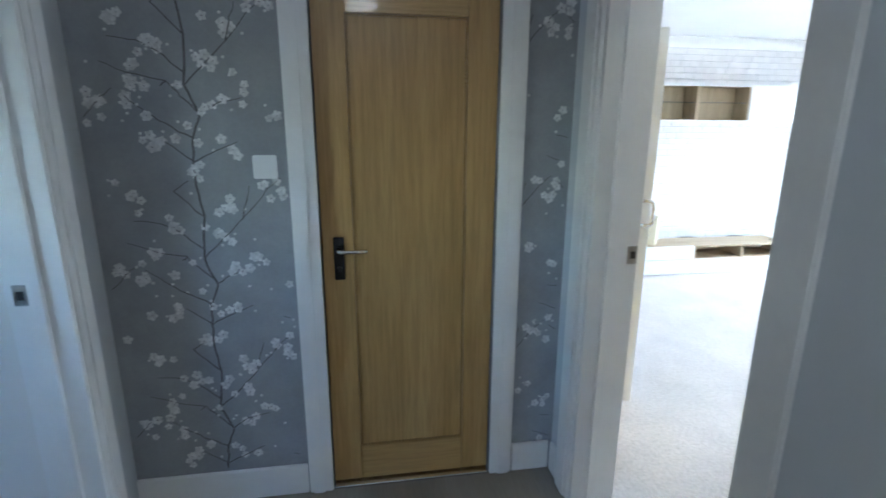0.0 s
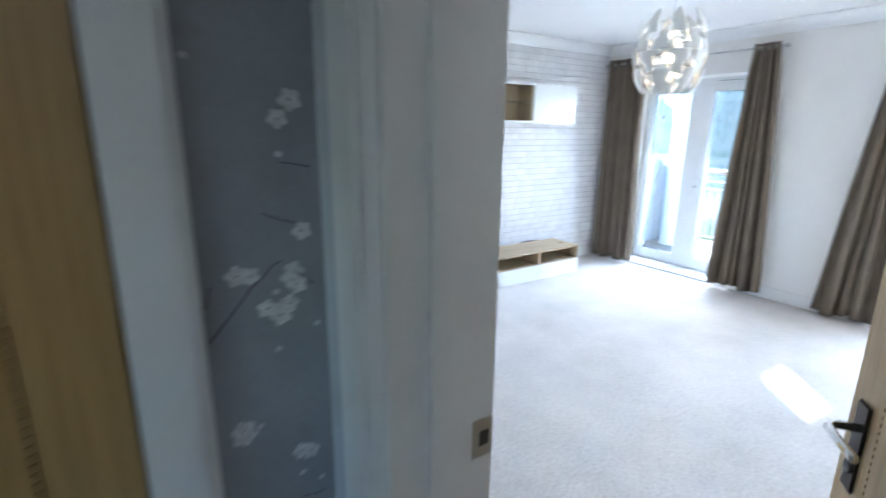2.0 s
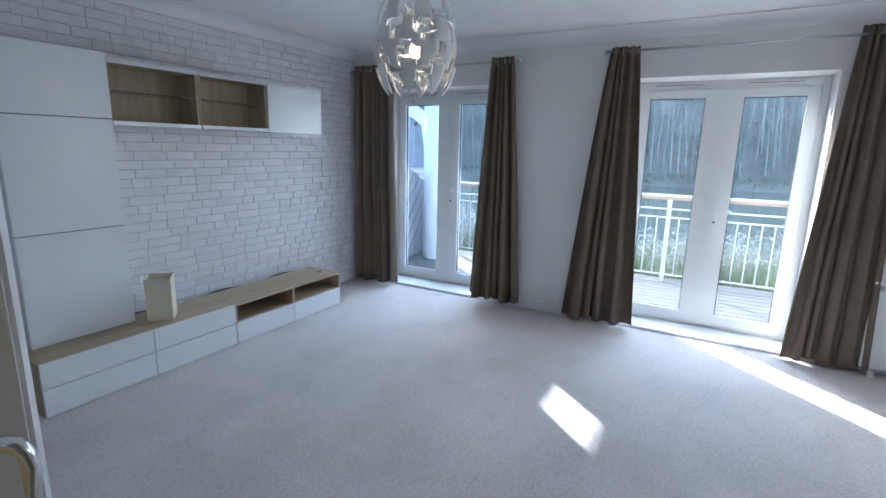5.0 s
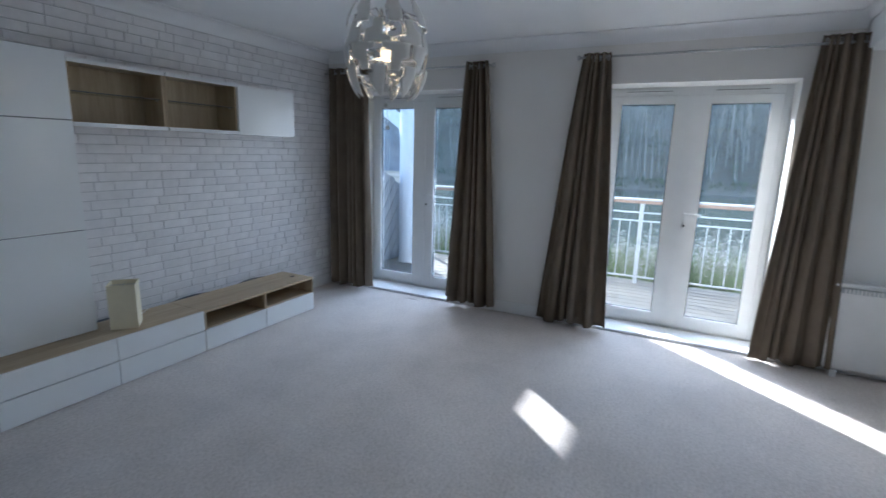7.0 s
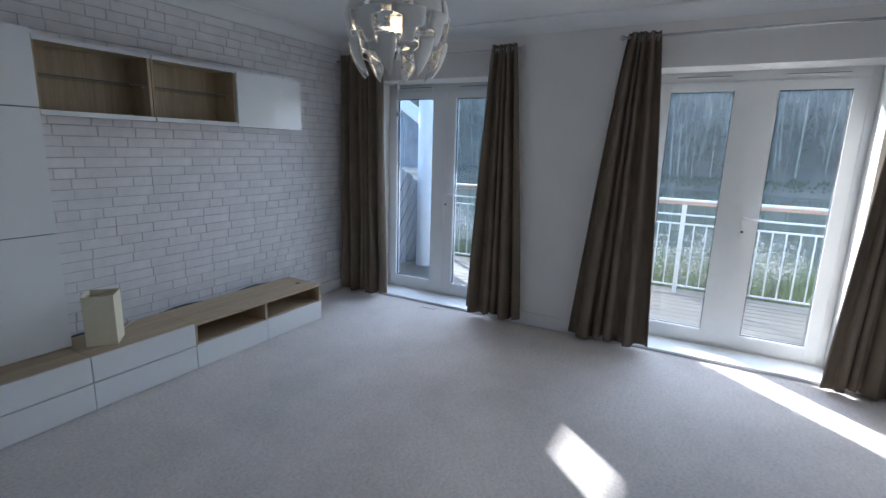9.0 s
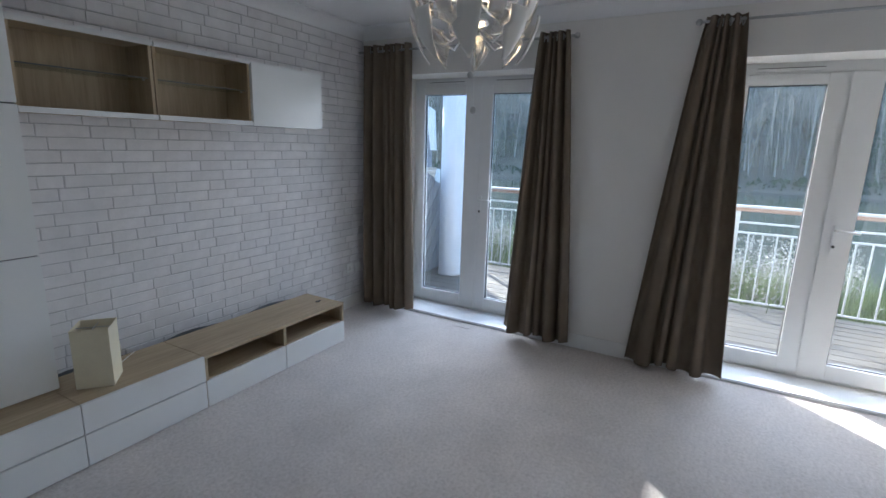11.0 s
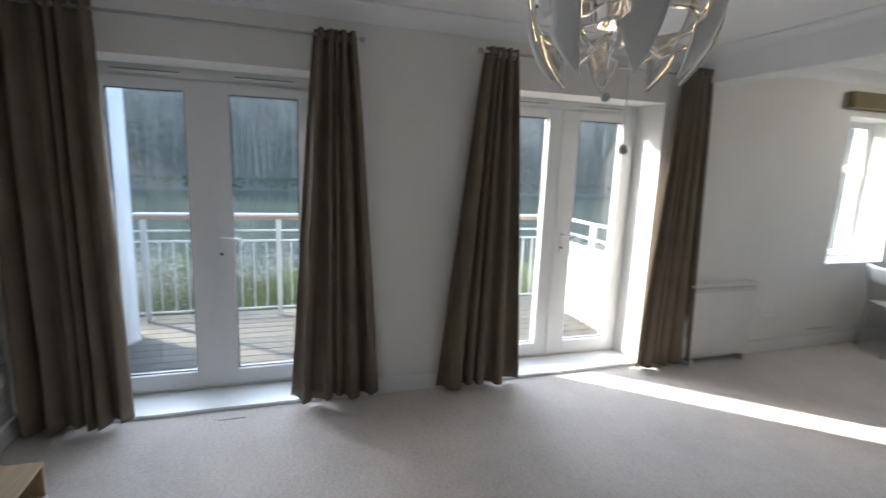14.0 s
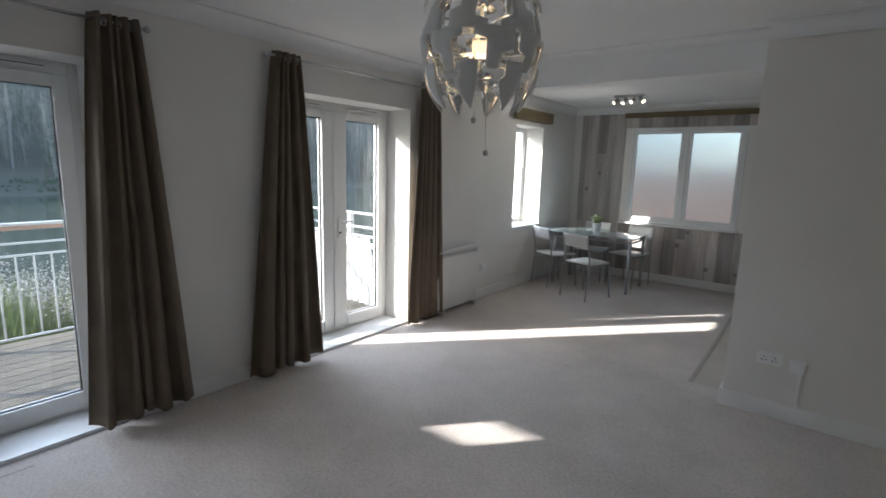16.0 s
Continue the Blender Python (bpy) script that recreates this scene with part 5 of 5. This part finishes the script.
# ---- blossom wallpaper ----
def blossom():
    rnd = random.Random(8)
    tw, pe = bmesh.new(), bmesh.new()
    yw = 3.359

    def flat(bm, pts):
        y = yw - rnd.uniform(0.0, 0.0014)
        try:
            f = bm.faces.new([bm.verts.new((x, y, z)) for x, z in pts])
            if f.normal.y > 0:
                f.normal_flip()
        except ValueError:
            pass

    def stroke(p, q, w0, w1):
        dx, dz = q[0] - p[0], q[1] - p[1]
        l = math.hypot(dx, dz) or 1
        nx, nz = -dz / l, dx / l
        flat(tw, [(p[0] - nx * w0, p[1] - nz * w0), (q[0] - nx * w1, q[1] - nz * w1), (q[0] + nx * w1, q[1] + nz * w1), (p[0] + nx * w0, p[1] + nz * w0)])

    def flower(x, z, s):
        a0 = rnd.uniform(0, 6.28)
        for k in range(5):
            a = a0 + k * 1.2566
            cx, cz = x + math.cos(a) * s * 0.62, z + math.sin(a) * s * 0.62
            flat(pe, [(cx + s * 0.52 * math.cos(a + q * 0.785) * (1.1 if q % 4 == 0 else 0.85), cz + s * 0.5 * math.sin(a + q * 0.785)) for q in range(8)])
        flat(tw, [(x + s * 0.13 * math.cos(q * 1.256), z + s * 0.13 * math.sin(q * 1.256)) for q in range(5)])

    U = 0.00139
    STEM = ((0, 0), (-28, 75), (-16, 190), (-28, 270), (-26, 335), (-22, 395), (0, 450))
    TWIGS_ = (((0, 5), (-40, 48), (-70, 82), (-140, 96), (-215, 125)), ((0, 5), (45, 32), (105, 45)), ((-28, 75), (35, 135), (80, 182), (150, 262), (185, 290)),
              ((-24, 100), (-80, 150), (-125, 175), (-190, 182)), ((-16, 190), (-85, 260), (-45, 285)), ((-26, 335), (-90, 385)), ((-26, 335), (30, 362), (85, 385)),
              ((-22, 395), (-85, 430), (-135, 465), (-180, 500)), ((80, 182), (95, 235), (105, 270)), ((-70, 82), (-85, 70)))
    BLOOMS = ((-150, 90, 5), (40, 30, 5), (20, 140, 5), (72, 208, 5), (-95, 165, 7), (-30, 300, 6), (-120, 375, 6), (30, 365, 4), (150, 265, 3), (110, 75, 3), (-170, 230, 4), (-60, 412, 2), (-135, 462, 2), (-170, 500, 3), (-205, 470, 2), (-30, 62, 1))

    def column(x0, z0, lo, hi):
        def at(p):
            return x0 + p[0] * U, z0 + p[1] * U

        def clear(p):
            return lo < p[0] < hi and 0.15 < p[1] < HC - 0.02
        for line, w0, w1 in [(STEM, 0.0042, 0.0036)] + [(q, 0.0026, 0.0011) for q in TWIGS_]:
            pts = [at(p) for p in line]
            fine = []
            for p, q in zip(pts, pts[1:]):
                for k in range(4):
                    f = k / 4
                    fine.append((p[0] + (q[0] - p[0]) * f + rnd.gauss(0, 0.0018), p[1] + (q[1] - p[1]) * f + rnd.gauss(0, 0.0018)))
            fine.append(pts[-1])
            for k, (p, q) in enumerate(zip(fine, fine[1:])):
                if clear(p) and clear(q):
                    stroke(p, q, w0 + (w1 - w0) * k / len(fine), w0 + (w1 - w0) * (k + 1) / len(fine))
        for bx_, bz_, count in BLOOMS:
            for k in range(count):
                p = at((bx_ + rnd.gauss(0, 20), bz_ + rnd.gauss(0, 15)))
                r = rnd.uniform(0.013, 0.019)
                if lo + r < p[0] < hi - r and clear(p):
                    flower(p[0], p[1], r)
            for k in range(2):
                p = at((bx_ + rnd.gauss(0, 34), bz_ + rnd.gauss(0, 26)))
                if lo + 0.008 < p[0] < hi - 0.008 and clear(p):
                    flat(pe, [(p[0] + 0.006 * math.cos(q), p[1] + 0.0055 * math.sin(q)) for q in (0, 1, 2, 3, 4, 5)])

    for lo, hi, columns in ((0.03, 0.69, (-0.12, 0.41, 0.94)), (1.605, 1.79, (1.47, 2.0))):
        for x0 in columns:
            for k in range(5):
                column(x0, -0.29 + 0.625 * k + (0.31 if x0 in (0.94, -0.12, 2.0) else 0.0), lo, hi)
    for bm, nm, mm, lb in ((tw, "trim_wallpaper_twigs", TWIG, "dark twigs printed on the wallpaper"), (pe, "trim_wallpaper_blossom", PETAL, "pale blossom printed on the wallpaper")):
        structure(nm, bm, mm, lb)


blossom()


# ---- plank lining of the dining wall ----
def planks():
    rnd = random.Random(3)
    wallp = bpy.data.objects["wall_dining"]
    x = XL + 0.01
    while x < 6.48:
        w = min(rnd.choice((0.11, 0.14, 0.16, 0.18)), 6.50 - x)
        spans = [(0.0, HC - 0.10)]
        if DW[0] - 0.002 < x + w and x < DW[1] + 0.002:
            spans = [(0.0, DW[2] - 0.03), (DW[3], HC - 0.10)]
        cut = rnd.uniform(0.5, 2.0)
        for z0, z1 in spans:
            for a, b in (((z0, cut), (cut + 0.002, z1)) if z0 < cut < z1 else ((z0, z1),)):
                slab("plank", (x + 0.001, YD, a), (x + w - 0.001, YD + 0.010 + rnd.uniform(0, 0.002), b), PLANKG, wallp, bev=0.0015)
        if rnd.random() < 0.6 and w > 0.1:
            for q in range(2):
                kx, kz = x + w * rnd.uniform(0.3, 0.6), rnd.uniform(0.2, 2.2)
                if not (DW[0] - 0.1 < kx < DW[1] + 0.1 and DW[2] - 0.1 < kz < DW[3] + 0.1):
                    slab("stain", (kx, YD + 0.008, kz), (kx + 0.05, YD + 0.0135, kz + 0.055), KNOT, wallp, bev=0.001)
        x += w


planks()


# ---- whitened bricks ----
def bricks():
    rnd = random.Random(4)
    wallb = bpy.data.objects["wall_brick_backing"]
    shared = {}
    H, J = 0.0592, 0.0049
    rest = []

    def shape(w, kind):
        key = (round(w, 3), kind)
        if key not in shared:
            bm = bmesh.new()
            vs = box(bm, (0, -0.0045, 0), (w, 0.004, H))
            es = [e for e in bm.edges if all(v.co.y < -0.003 for v in e.verts)]
            bmesh.ops.bevel(bm, geom=es, offset=0.0022, segments=1, affect="EDGES")
            for v in bm.verts:
                if v.co.y < -0.002:
                    v.co.x += rnd.uniform(-0.0016, 0.0016)
                    v.co.z += rnd.uniform(-0.0013, 0.0013)
                    v.co.y += rnd.uniform(-0.0005, 0.0005)
            me = bpy.data.meshes.new("brick")
            bm.to_mesh(me)
            bm.free()
            me.materials.append(BRICKP)
            shared[key] = me
        return shared[key]

    row, z, count = 0, 0.118, 0
    while z < HC - 0.09:
        x = XL + 0.01 - (0.11 if row % 2 else 0.0) - rnd.uniform(0, 0.08)
        while x < XW:
            w = rnd.choice((0.112, 0.122, 0.13)) if rnd.random() < 0.28 else rnd.choice((0.224, 0.238, 0.25))
            a, b = max(x, XL + 0.005), min(x + w, XW - 0.004)
            if b - a > 0.02:
                full = abs((b - a) - w) < 1e-6
                me = shape(b - a, rnd.randint(0, 5) if full else 0)
                near = 4.2 < a < 5.6 and 0.5 < z < 1.6
                if near and count < 300:
                    o = new("brick", me)
                    o.location = (a, YB, z)
                    o.parent = wallb
                    count += 1
                else:
                    rest.append((me, a, z))
            x += w + J + rnd.uniform(-0.0018, 0.0008)
        z += H + J
        row += 1
    verts, faces = [], []
    for me, a, z in rest:
        i = len(verts)
        verts += [(v.co.x + a, v.co.y + YB, v.co.z + z) for v in me.vertices]
        faces += [tuple(i + k for k in p.vertices) for p in me.polygons]
    me = bpy.data.meshes.new("bricks")
    me.from_pydata(verts, [], faces)
    me.materials.append(BRICKP)
    o = new("bricks", me)
    o.parent = wallb
    tagged(o, "whitened bricks of the feature wall", "", "", "stuff")


bricks()
